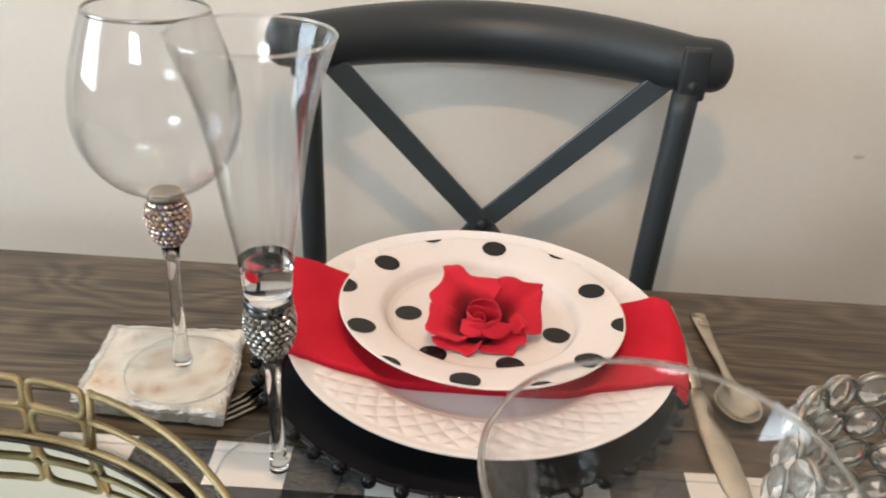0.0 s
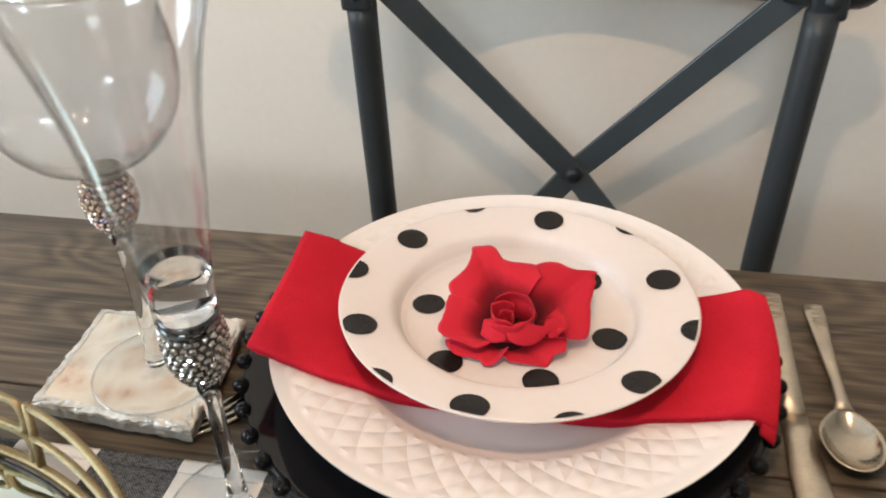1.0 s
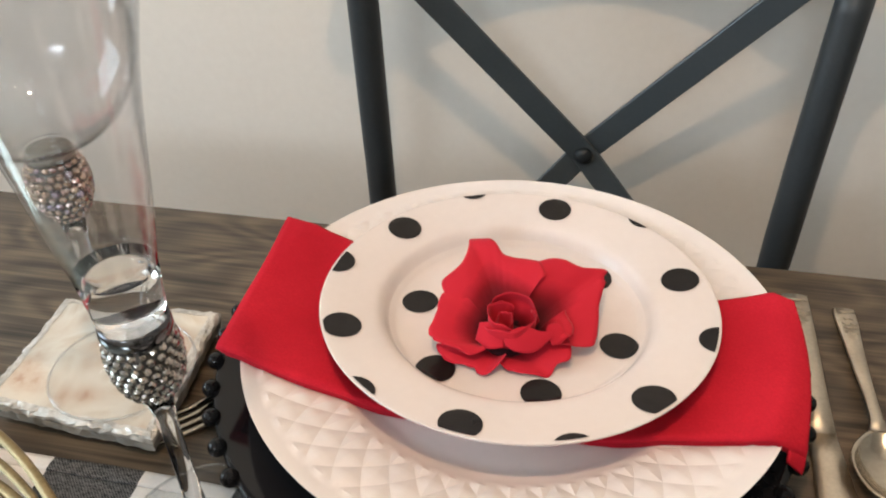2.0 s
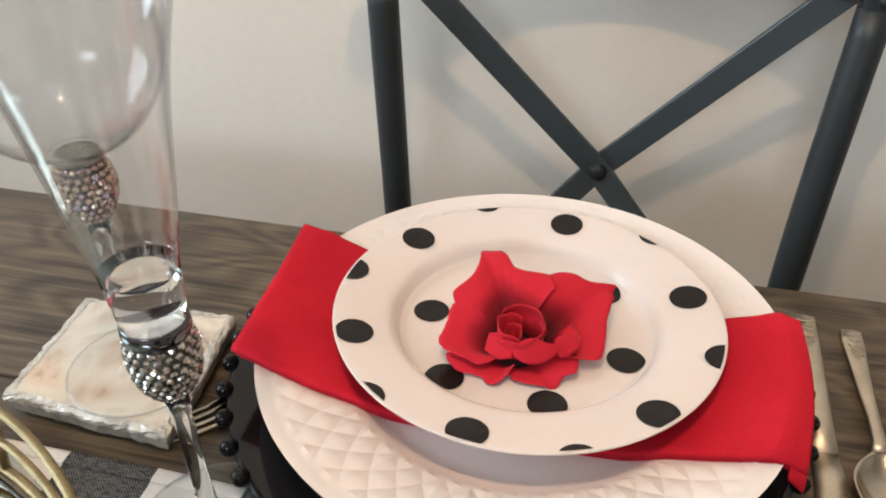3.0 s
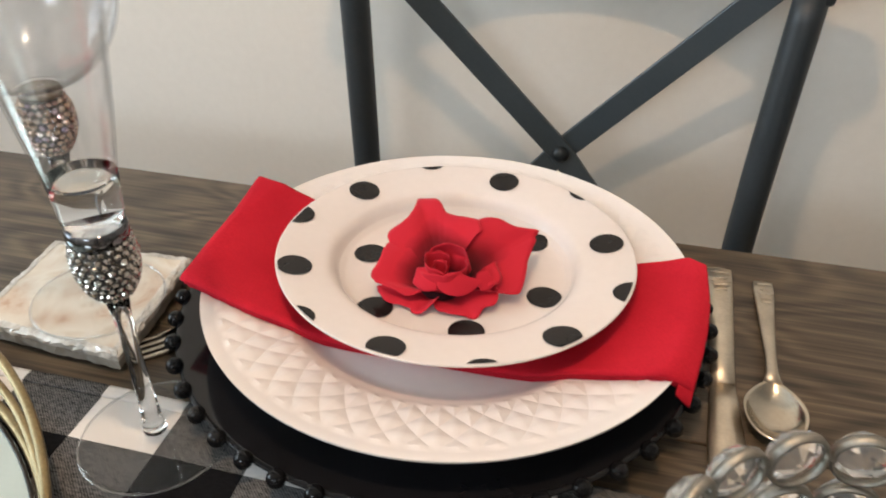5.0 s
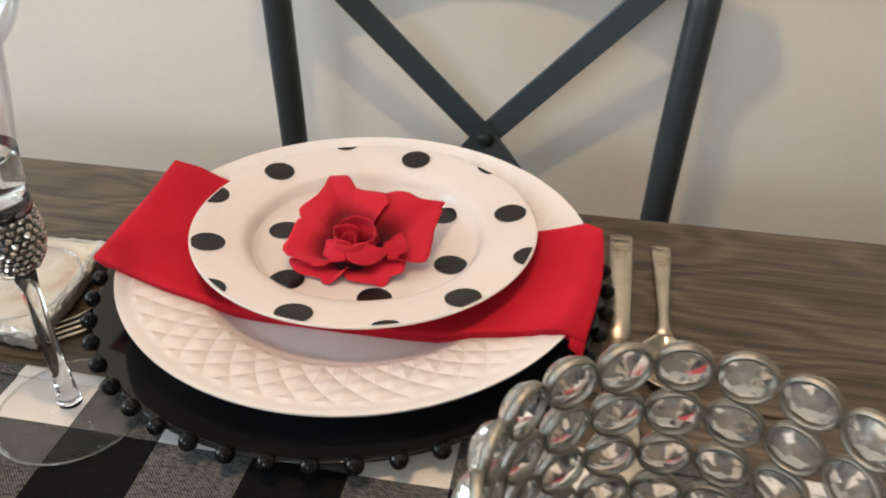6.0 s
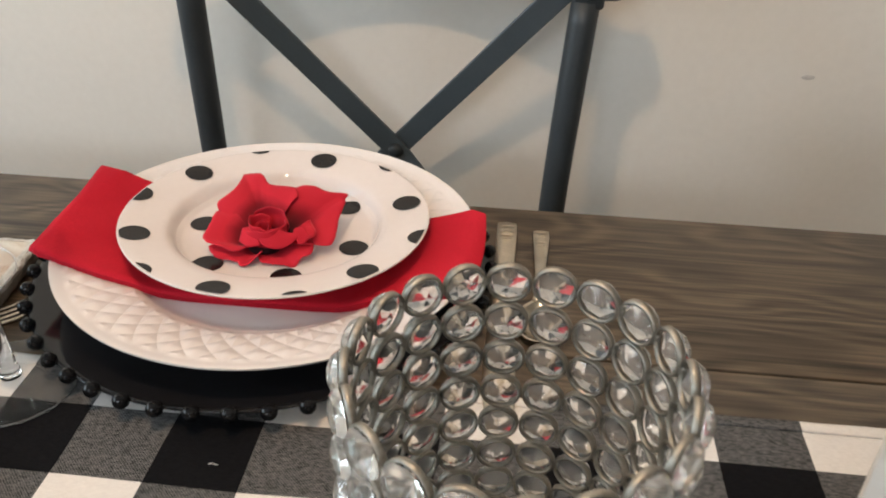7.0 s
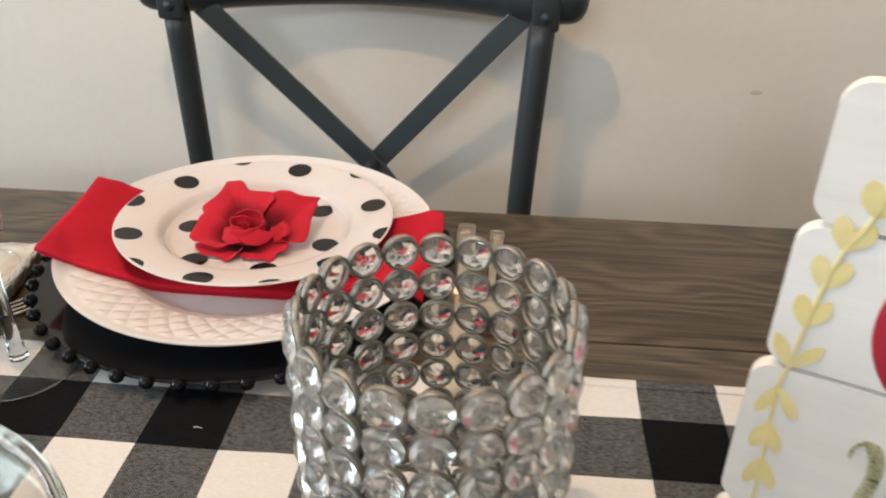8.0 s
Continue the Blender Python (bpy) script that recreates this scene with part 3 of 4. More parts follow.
def runner():
    bm = bmesh.new()

    def place(u, v):
        x, y = RUN_X[0] + u * (RUN_X[1] - RUN_X[0]), RUN_Y[0] + v * (RUN_Y[1] - RUN_Y[0])
        edge = 0.0016 * noise.noise((x * 9, 3, 0)) + 0.0008 * noise.noise((x * 31, 5, 0))
        lift = 0.0006 * max(0, noise.noise((x * 8, y * 8, 2)))
        return (x, y + edge * (v > 0.97), TOP + 0.0012 + lift)
    sheet(bm, 220, 60, place)
    ob = part("table_runner", bm, M_CHECK)
    thicken(ob, 0.0010)
    bm = bmesh.new()

    def fold(u, v):
        x, y = RUN_X[0] + u * (RUN_X[1] - RUN_X[0]), RUN_Y[1] - 0.0002 - 0.0075 * v
        edge = 0.0016 * noise.noise((x * 9, 3, 0)) + 0.0008 * noise.noise((x * 31, 5, 0))
        return (x, y + edge * (v < 0.5), TOP + 0.0021 + 0.0003 * math.sin(math.pi * v) + 0.0002 * noise.noise((x * 40, 1, 7)))
    sheet(bm, 220, 4, fold)
    thicken(part("hem", bm, M_CHECK, ob), 0.0008)
    return tagged(ob, "black and white buffalo check cotton table runner", "table runner")


runner()
CLOTH = TOP + 0.0019

# ---------------------------------------------------------------- charger, plates
CHARGER_AT = (-0.0100, -0.0260)


def charger(m):
    ch = thing("charger_plate", "black glass charger plate with a beaded rim", "charger plate", m)
    bm = bmesh.new()
    lathe(bm, [(0, 0.0085), (0.098, 0.0085), (0.106, 0.0090), (0.130, 0.0112), (0.146, 0.0130), (0.1490, 0.0132), (0.1500, 0.0124), (0.1490, 0.0112), (0.130, 0.0085), (0.104, 0.0045), (0.098, 0.0008), (0.090, 0.0002), (0, 0.0008)], 96)
    part("disc", bm, M_CHARGER, ch)
    bm = bmesh.new()
    bmesh.ops.create_uvsphere(bm, u_segments=16, v_segments=10, radius=0.0047)
    first = part("bead", bm, M_BEAD, ch)
    n = 47
    for k in range(n):
        a = radians(263.4) + 2 * math.pi * k / n
        ob = first if k == 0 else new("bead", first.data)
        ob.parent = ch
        ob.matrix_local = pose(0.1512 * math.cos(a), 0.1512 * math.sin(a), 0.0128)
    return ch


charger(pose(*CHARGER_AT, CLOTH - 0.0006))

DINNER_R = 0.1363
DINNER_TOP = [(0, 0.778), (0.070, 0.778), (0.080, 0.7790), (0.087, 0.7820), (0.092, 0.7850), (0.128, 0.7950), (0.1340, 0.7970), (0.1363, 0.7974)]
DINNER_AT = Vector((-0.0038, -0.0300, 0))
DINNER_TILT = (-0.0112, 0.0069)


def dinner_z(x, y):
    dx, dy = x - DINNER_AT.x, y - DINNER_AT.y
    r = math.hypot(dx, dy)
    return lerp_profile(DINNER_TOP, min(r, DINNER_R)) + (DINNER_TILT[0] * dx + DINNER_TILT[1] * dy) * (1 if r < 0.16 else 0.16 / r)


def dinner_plate():
    """White plate with a quilted rim: rings of raised, sharp-edged pyramids."""
    bm = bmesh.new()
    N, per = 46, 8
    n = N * per
    R0, R1, steps = 0.0915, 0.1285, 16
    rows_r = [0, 0.03, 0.06, 0.070, 0.076, 0.080, 0.084, 0.087, 0.0895] + [R0 + i * (R1 - R0) / steps for i in range(steps + 1)] + [0.1300, 0.1325, 0.1345, 0.1357, 0.1363]
    first = 9
    rings = []
    for i, r in enumerate(rows_r):
        z = lerp_profile(DINNER_TOP, r)
        if r == 0:
            rings.append([bm.verts.new((0, 0, z))])
            continue
        ring = []
        for k in range(n):
            a, h = 2 * math.pi * k / n, 0
            if first <= i <= first + steps:
                p, q = (k + i - first) / per % 1, (k - i + first) / per % 1
                h = 0.0029 * min(p, 1 - p, q, 1 - q) * (1 if first < i < first + steps else 0)
            ring.append(bm.verts.new((r * math.cos(a), r * math.sin(a), z + h)))
        rings.append(ring)
    under = [(0.1360, 0.7960), (0.1320, 0.7935), (0.092, 0.7810), (0.080, 0.7745), (0.076, 0.7718), (0.072, 0.7718), (0.070, 0.7740), (0, 0.7740)]
    for r, z in under:
        rings.append([bm.verts.new((0, 0, z))] if r == 0 else [bm.verts.new((r * math.cos(2 * math.pi * k / n), r * math.sin(2 * math.pi * k / n), z)) for k in range(n)])
    for i, (a, b) in enumerate(zip(rings, rings[1:])):
        quilt = first <= i < first + steps
        for k in range(n):
            j = (k + 1) % n
            if len(a) == 1:
                bm.faces.new((a[0], b[k], b[j]))
            elif len(b) == 1:
                bm.faces.new((a[k], a[j], b[0]))
            elif quilt and (k + 1 + i - first) % per == 0:
                bm.faces.new((a[k], a[j], b[k]))
                bm.faces.new((a[j], b[j], b[k]))
            elif quilt:
                bm.faces.new((a[k], a[j], b[j]))
                bm.faces.new((a[k], b[j], b[k]))
            else:
                bm.faces.new((a[k], a[j], b[j], b[k]))
    for v in bm.verts:
        v.co.z += DINNER_TILT[0] * v.co.x + DINNER_TILT[1] * v.co.y - 0.7718
    ob = keep_sharp(part("dinner_plate", bm, M_PORCELAIN), 22)
    ob.location = (DINNER_AT.x, DINNER_AT.y, 0.7718)
    return tagged(ob, "white porcelain dinner plate with quilted diamond rim", "plate")


dinner_plate()

# ---------------------------------------------------------------- red napkin
NAP_BACK = ((-0.146, 0.0277), (-0.105, 0.0222), (-0.05, 0.014), (0.02, 0.009), (0.097, 0.0090), (0.113, 0.0105), (0.1255, 0.0125), (0.1345, 0.0080))
NAP_FRONT = ((-0.1400, -0.0850), (-0.0966, -0.0899), (-0.0618, -0.0902), (0.0, -0.0895), (0.0529, -0.0882), (0.0860, -0.0888), (0.1150, -0.0888), (0.1300, -0.0885))


def along_line(line, t):
    d = t * (len(line) - 1)
    i = min(int(d), len(line) - 2)
    return Vector(line[i]).lerp(Vector(line[i + 1]), d - i)


def napkin():
    nap = thing("napkin", "folded red cotton napkin laid across the dinner plate", "napkin")

    def point(u, v, layer):
        e = 1.0 - 0.012 * layer
        uu, vv = 0.5 + (u - 0.5) * e, 0.5 + (v - 0.5) * e
        q = along_line(NAP_BACK, uu).lerp(along_line(NAP_FRONT, uu), vv)
        x, y = q.x + 0.0040 * math.sin(math.pi * vv) * max(0, uu - 0.8) * 5, q.y
        r = math.hypot(x - DINNER_AT.x, y - DINNER_AT.y)
        z = dinner_z(x, y) + 0.0064 - 0.0019 * layer
        over = max(0, r - DINNER_R + 0.006)
        z -= (0.06 + 0.50 * vv ** 1.5) * over if x > 0 else max(-0.003, -0.12 * over)
        z = max(z, 0.7740 - 0.0003 * layer)
        z += 0.0011 * noise.noise((x * 22, y * 30, 1)) * min(1, max(0, (r - 0.085) / 0.02))
        rim = min(v, 1 - v) * 0.12
        z -= 0.0016 * max(0, 1 - rim / 0.0026) ** 2
        return (x, y, z)
    for layer, name in ((0, "top_fold"), (1, "middle_fold"), (2, "bottom_fold")):
        bm = bmesh.new()
        sheet(bm, 80, 40, lambda u, v: point(u, v, layer))
        ob = thicken(part(name, bm, M_RED, nap), 0.0017)
    # hem that hangs turned under past the rim of the plate
    bm = bmesh.new()

    def hem(u, v):
        base = Vector(point(0.93 + 0.07 * u, 1.0, 0))
        drop = v * (0.007 - 0.003 * (1 - u))
        return (base.x - 0.001 * v, base.y - 0.004 * math.sin(math.pi * v * 0.6), max(base.z - drop, 0.7728))
    sheet(bm, 12, 6, hem)
    thicken(part("turned_hem", bm, M_RED, nap), 0.0014)
    return nap


napkin()

# ---------------------------------------------------------------- polka-dot salad plate
SALAD_R = 0.1014
SALAD_AT = Vector((-0.0038, -0.0178, 0.7878))
SALAD_TOP = [(0, 0.0022), (0.060, 0.0022), (0.0640, 0.0029), (0.0672, 0.0060), (0.0702, 0.0102), (0.0750, 0.0129), (0.090, 0.0158), (0.0995, 0.0172), (0.1014, 0.0171)]


def salad_plate():
    pl = thing("salad_plate", "cream salad plate with black polka dots", "plate", pose(*SALAD_AT, -1.5, 1.0, 0))
    fine = [SALAD_TOP[0], (0.03, 0.0022)] + [(p.x, p.z) for p in spline([(r, 0, z) for r, z in SALAD_TOP[1:]], 4)]
    prof = fine + [(0.1012, 0.0160), (0.0990, 0.0152), (0.070, 0.0085), (0.062, 0.0010), (0.056, -0.0004), (0.053, -0.0004), (0.052, 0.0006), (0, 0.0006)]
    bm = bmesh.new()
    lathe(bm, prof, 128)
    part("plate_body", bm, M_CREAM, pl)
    dots = [(-0.0730, 0.0502), (0.0105, 0.0881), (0.0824, 0.0310), (-0.0521, 0.0013), (-0.0811, -0.0414), (-0.0324, -0.0483), (0.0538, -0.0132), (0.0196, -0.0545), (0.0692, -0.0619), (-0.0110, -0.0937), (0.0381, 0.0405)]
    # dots cut by the rim
    dots += [(r * math.cos(radians(a)), r * math.sin(radians(a))) for a, r in ((175.2, 0.1005), (113.3, 0.1062), (53.4, 0.1065), (-9.6, 0.1010), (234.6, 0.1050), (-68.9, 0.1060))]
    DOT_R = 0.0097
    for cx, cy in dots:
        bm = bmesh.new()
        rows = []
        for i in range(25):
            row = []
            for k in range(40):
                a = 2 * math.pi * k / 40
                x, y = cx + DOT_R * i / 24 * math.cos(a), cy + DOT_R * i / 24 * math.sin(a)
                r = math.hypot(x, y)
                lim = SALAD_R - 0.0014
                if r > lim:
                    x, y, r = x * lim / r, y * lim / r, lim
                row.append(bm.verts.new((x, y, lerp_profile(fine, r) + 0.00045)))
                if i == 0:
                    break
            rows.append(row)
        for k in range(40):
            j = (k + 1) % 40
            bm.faces.new((rows[0][0], rows[1][k], rows[1][j]))
            for a, b in zip(rows[1:], rows[2:]):
                bm.faces.new((a[k], b[k], b[j], a[j]))
        part("dot", bm, M_DOT, pl)
    return pl


salad_plate()

# ---------------------------------------------------------------- rose
ROSE_AT = (-0.0085, -0.0335, 0.7904)


def round_point(p):
    """Degrees, millimetres out and millimetres up to a place in the flower."""
    a, r, z = p
    return Vector((r * math.cos(radians(a)), r * math.sin(radians(a)), z)) / 1000


def petal(rim, seed, foot=(0.004, -0.0095), foot_r=0.007, foot_z=0.005, rise=1.7, ruffle=0.0013, curl=0.0012, hollow=0.0015):
    """A silk petal that climbs from the foot of the flower to its cut, softly waved rim, with a hollow along the middle."""
    rnd = random.Random(seed)
    ph = [rnd.uniform(0, 6.28) for _ in range(4)]
    edge = spline([round_point(p) for p in rim], 10)
    even = [sum((edge[min(max(i + k, 0), len(edge) - 1)] for k in range(-14, 15)), Vector()) / 29 for i in range(len(edge))]
    c = Vector((*foot, 0))
    bm = bmesh.new()

    def place(u, v):
        i = round(u * (len(edge) - 1))
        e = even[i].lerp(edge[i], v ** 2.5)
        out = Vector((e.x - c.x, e.y - c.y, 0))
        d = out.normalized()
        base = c + d * foot_r
        far = Vector((e.x, e.y, 0)) + d * (0.0011 + 0.0009 * noise.noise((u * 16, seed * 3.7, 1)))
        p = base.lerp(far, v)
        z = foot_z + (e.z - foot_z) * (1 - (1 - v) ** rise)
        z += ruffle * v ** 3 * (math.sin(7 * u + ph[0]) + 0.6 * math.sin(15 * u + ph[1]))
        z -= curl * max(0, v - 0.75) ** 2 * 16 * (0.4 + 0.6 * math.sin(math.pi * u))
        z -= hollow * math.sin(math.pi * v) * math.sin(math.pi * u)
        z += 0.0005 * v * noise.noise((u * 5, v * 4, seed * 2.3))
        return (p.x, p.y, max(0.0003, z))
    sheet(bm, len(edge) - 1, 16, place)
    return bm


def scroll_petal(top, low, bulge, seed):
    """An inner petal whose lip rolls outwards, between the line of its fold and its free edge."""
    a, b = spline([round_point(p) for p in top], 9), spline([round_point(p) for p in low], 9)
    bm = bmesh.new()
    n = len(a) - 1

    def place(u, v):
        i = round(u * n)
        p = a[i].lerp(b[i], v)
        swell = math.sin(math.pi * v) * math.sin(math.pi * u) ** 0.6
        d = Vector((p.x - 0.003, p.y + 0.011, 0)).normalized()
        return p + d * bulge * swell + Vector((0, 0, 0.5 * bulge * swell + 0.0003 * noise.noise((u * 6, v * 5, seed))))
    sheet(bm, n, 8, place)
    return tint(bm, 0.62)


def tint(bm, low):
    """Begins a petal's colour further up, with less painted shade, towards its red edge."""
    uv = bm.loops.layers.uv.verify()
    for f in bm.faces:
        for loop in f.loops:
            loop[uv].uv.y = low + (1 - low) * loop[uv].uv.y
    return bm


def wrap(centre, radii, top, bottom, a0, a1, seed, lean=0.0):
    """A petal wound round the heart of the flower, from one radius to another, higher in the middle than at its ends."""
    ph = random.Random(seed).uniform(0, 6.28)
    bm = bmesh.new()

    def place(u, v):
        a = a0 + (a1 - a0) * u
        r = (radii[0] + (radii[1] - radii[0]) * u) * (0.60 + 0.40 * min(1, v * 1.5)) + lean * v * v + 0.0004 * math.sin(5 * a + ph) * v
        z = bottom + (top - bottom) * v * (0.80 + 0.20 * math.sin(math.pi * u) ** 0.5) + 0.0004 * math.sin(7 * a + ph) * v
        return (centre[0] + r * math.cos(a), centre[1] + r * math.sin(a), z)
    sheet(bm, 26, 12, place)
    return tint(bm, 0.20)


def rose():
    ro = thing("rose", "red silk rose head lying on the salad plate", "flower", pose(*ROSE_AT))
    R = radians

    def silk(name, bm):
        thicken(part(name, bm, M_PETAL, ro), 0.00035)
    silk("outer_petal", petal([(176, 29, 19), (165, 32.5, 22), (140, 31, 27), (126, 39, 30), (121, 45.5, 31), (112, 42.5, 32), (105, 40, 31), (98, 31.5, 29), (80, 28.5, 29), (62, 30.5, 27), (45, 26, 24)], 1))
    silk("outer_petal", petal([(72, 28, 24), (62, 33.5, 26.5), (52, 39.5, 27), (41, 47, 25), (35.5, 59, 22), (32.5, 56, 20.5), (28, 54, 20), (18, 48.5, 17), (4, 46.5, 13), (-9, 45.5, 9.5), (-17, 39.5, 9), (-24, 33, 10)], 2, hollow=0.0030))
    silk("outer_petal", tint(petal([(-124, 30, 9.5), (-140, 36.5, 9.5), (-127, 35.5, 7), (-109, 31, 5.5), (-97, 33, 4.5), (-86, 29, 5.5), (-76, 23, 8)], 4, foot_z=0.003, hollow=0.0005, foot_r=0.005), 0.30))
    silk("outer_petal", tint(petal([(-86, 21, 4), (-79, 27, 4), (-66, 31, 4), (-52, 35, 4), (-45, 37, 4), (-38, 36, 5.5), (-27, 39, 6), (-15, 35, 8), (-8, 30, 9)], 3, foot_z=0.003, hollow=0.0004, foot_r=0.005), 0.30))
    silk("middle_petal", petal([(160, 25, 20), (176, 31, 20.5), (-164, 31.5, 18.5), (-150, 37.5, 15), (-141, 37.5, 13), (-126, 32.5, 12.5), (-110, 29, 12.5), (-95, 20.5, 13.5), (-88, 16, 14)], 6, hollow=0.0022, rise=2.4))
    silk("middle_petal", petal([(5, 30, 19), (-8, 35, 17), (-19, 34.5, 14.5), (-27, 31, 12)], 11, hollow=0.001, rise=2.0, curl=0.003, foot_r=0.012))
    heart = (0.0030, -0.0092)
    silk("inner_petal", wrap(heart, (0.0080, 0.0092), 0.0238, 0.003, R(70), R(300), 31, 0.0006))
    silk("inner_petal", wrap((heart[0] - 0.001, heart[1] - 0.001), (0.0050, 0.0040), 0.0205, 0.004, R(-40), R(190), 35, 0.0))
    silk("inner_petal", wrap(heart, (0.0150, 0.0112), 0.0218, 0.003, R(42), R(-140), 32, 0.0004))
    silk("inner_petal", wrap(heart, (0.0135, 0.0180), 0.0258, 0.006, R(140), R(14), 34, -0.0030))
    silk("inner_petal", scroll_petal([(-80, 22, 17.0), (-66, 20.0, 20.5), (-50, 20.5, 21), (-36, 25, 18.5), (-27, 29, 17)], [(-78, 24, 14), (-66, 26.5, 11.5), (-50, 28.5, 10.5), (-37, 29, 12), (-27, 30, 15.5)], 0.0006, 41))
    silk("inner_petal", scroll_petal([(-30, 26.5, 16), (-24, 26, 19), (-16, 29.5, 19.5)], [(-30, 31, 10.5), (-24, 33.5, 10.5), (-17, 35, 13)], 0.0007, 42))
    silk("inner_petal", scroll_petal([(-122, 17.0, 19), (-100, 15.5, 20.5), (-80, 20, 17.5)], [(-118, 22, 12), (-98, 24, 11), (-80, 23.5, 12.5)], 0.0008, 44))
    # no UVs, so all of it takes the ramp's painted dark end
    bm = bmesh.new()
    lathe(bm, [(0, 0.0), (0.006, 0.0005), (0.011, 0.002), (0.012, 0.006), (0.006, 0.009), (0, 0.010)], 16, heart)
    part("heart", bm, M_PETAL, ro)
    return ro


rose()

# ---------------------------------------------------------------- glasses


def stone_mesh():
    """One faceted rhinestone of unit radius."""
    bm = bmesh.new()
    top = [bm.verts.new((0.5 * math.cos(t), 0.5 * math.sin(t), 0.62)) for t in [2 * math.pi * j / 7 for j in range(7)]]
    low = [bm.verts.new((math.cos(t), math.sin(t), 0.0)) for t in [2 * math.pi * (j + 0.5) / 7 for j in range(7)]]
    bm.faces.new(top)
    for j in range(7):
        q = (j + 1) % 7
        bm.faces.new((top[j], low[j], top[q]))
        bm.faces.new((top[q], low[j], low[q]))
    me = bpy.data.meshes.new("rhinestone")
    bmesh.ops.recalc_face_normals(bm, faces=bm.faces)
    bm.to_mesh(me)
    bm.free()
    me.materials.append(M_GEM)
    return me


STONE = stone_mesh()
AURORA_STONE = STONE.copy()
AURORA_STONE.materials[0] = M_AURORA


def rhinestones(parent, profile, rows, count, size, stone):
    """Small faceted stones set in staggered rings on a turned body."""
    z0, z1 = profile[0][1], profile[-1][1]
    prof = sorted((b, a) for a, b in profile)
    rnd = random.Random(7)
    for i in range(rows):
        z = z0 + (z1 - z0) * (i + 0.5) / rows
        r = lerp_profile(prof, z)
        dz = (lerp_profile(prof, min(z + 0.001, z1)) - lerp_profile(prof, max(z - 0.001, z0))) / 0.002
        for k in range(count):
            a = 2 * math.pi * (k + 0.5 * (i % 2)) / count
            n = Vector((math.cos(a), math.sin(a), -dz)).normalized()
            s = size * min(1, r * 2 * math.pi / count / (2 * size) * 1.02)
            ob = new("rhinestone", stone)
            ob.parent = parent
            ob.matrix_local = Matrix.Translation(Vector((r * math.cos(a), r * math.sin(a), z))) @ n.to_track_quat("Z", "Y").to_matrix().to_4x4() @ pose(0, 0, 0, rnd.uniform(-9, 9), rnd.uniform(-9, 9), rnd.uniform(0, 51)) @ Matrix.Scale(s, 4)


def bowl_of(profile, thick=0.0009):
    """Outer wall up, over the rim and down the inner wall."""
    fine = [(p.x, p.z) for p in spline([(r, 0, z) for r, z in profile], 6)]
    inner = [(max(r - thick, 0.0), z) for r, z in reversed(fine)]
    inner[-1] = (inner[-1][0], inner[-1][1] + 0.001)
    return fine + [(fine[-1][0] - thick / 2, fine[-1][1] + 0.0004)] + inner + [(0, inner[-1][1])]


def champagne_flute(m):
    g = thing("champagne_flute", "clear champagne flute with a rhinestone-studded stem", "champagne flute", m)
    bm = bmesh.new()
    lathe(bm, [(0, 0.0008), (0.0350, 0.0004), (0.0369, 0.0010), (0.0369, 0.0022), (0.034, 0.0030), (0.015, 0.0042), (0.008, 0.0062), (0.0062, 0.010), (0.0056, 0.016), (0, 0.0162)], 64)
    foot = part("foot", bm, M_FOOT, g)
    bm = bmesh.new()
    tube(bm, [(0.0368 * math.cos(2 * math.pi * k / 72), 0.0368 * math.sin(2 * math.pi * k / 72), 0.0016) for k in range(72)], 0.0007, 6, closed=True)
    part("foot_edge", bm, M_FOOT_EDGE, foot)
    bm = bmesh.new()
    lathe(bm, [(0, 0.0062), (0.0058, 0.0062), (0.0060, 0.0075), (0.0050, 0.012), (0.0041, 0.03), (0.0037, 0.055), (0.0039, 0.075), (0.0054, 0.0885), (0, 0.0885)], 24)
    part("stem", bm, M_GLASS, g)
    ball = [(0.0068, 0.0892), (0.0088, 0.0915), (0.0112, 0.0965), (0.0127, 0.1025), (0.0131, 0.1085), (0.0127, 0.1135), (0.0117, 0.1180)]
    bm = bmesh.new()
    lathe(bm, [(0, 0.0892)] + ball + [(0, 0.1180)], 28)
    knob = part("knob", bm, M_GEM_BED, g, "knob set with sparkling silver rhinestones")
    rhinestones(knob, ball, 9, 20, 0.0018, STONE)
    bm = bmesh.new()
    lathe(bm, [(0, 0.1181), (0.0118, 0.1181), (0.0126, 0.1190), (0.0128, 0.1215), (0.0124, 0.1245), (0.0118, 0.1250), (0, 0.1250)], 32)
    part("collar", bm, M_COLLAR, g, "dark chrome collar")
    bm = bmesh.new()
    lathe(bm, [(0, 0.1251), (0.0120, 0.1251), (0.0126, 0.130), (0.0133, 0.1400), (0.0139, 0.1470), (0.0128, 0.1450), (0.0100, 0.1430), (0.0060, 0.1420), (0, 0.1417)], 48)
    part("solid_base", bm, M_SOLID, g)
    bm = bmesh.new()
    lathe(bm, bowl_of([(0.0139, 0.1472), (0.0158, 0.158), (0.0180, 0.172), (0.0205, 0.190), (0.0240, 0.212), (0.0300, 0.237), (0.0375, 0.2585)])[:-1], 72)
    bowl = part("bowl", bm, M_BOWL, g)
    bm = bmesh.new()
    tube(bm, [(0.0371 * math.cos(2 * math.pi * k / 72), 0.0371 * math.sin(2 * math.pi * k / 72), 0.2588) for k in range(72)], 0.0007, 6, closed=True)
    part("lip", bm, M_GLASS, bowl)
    return g


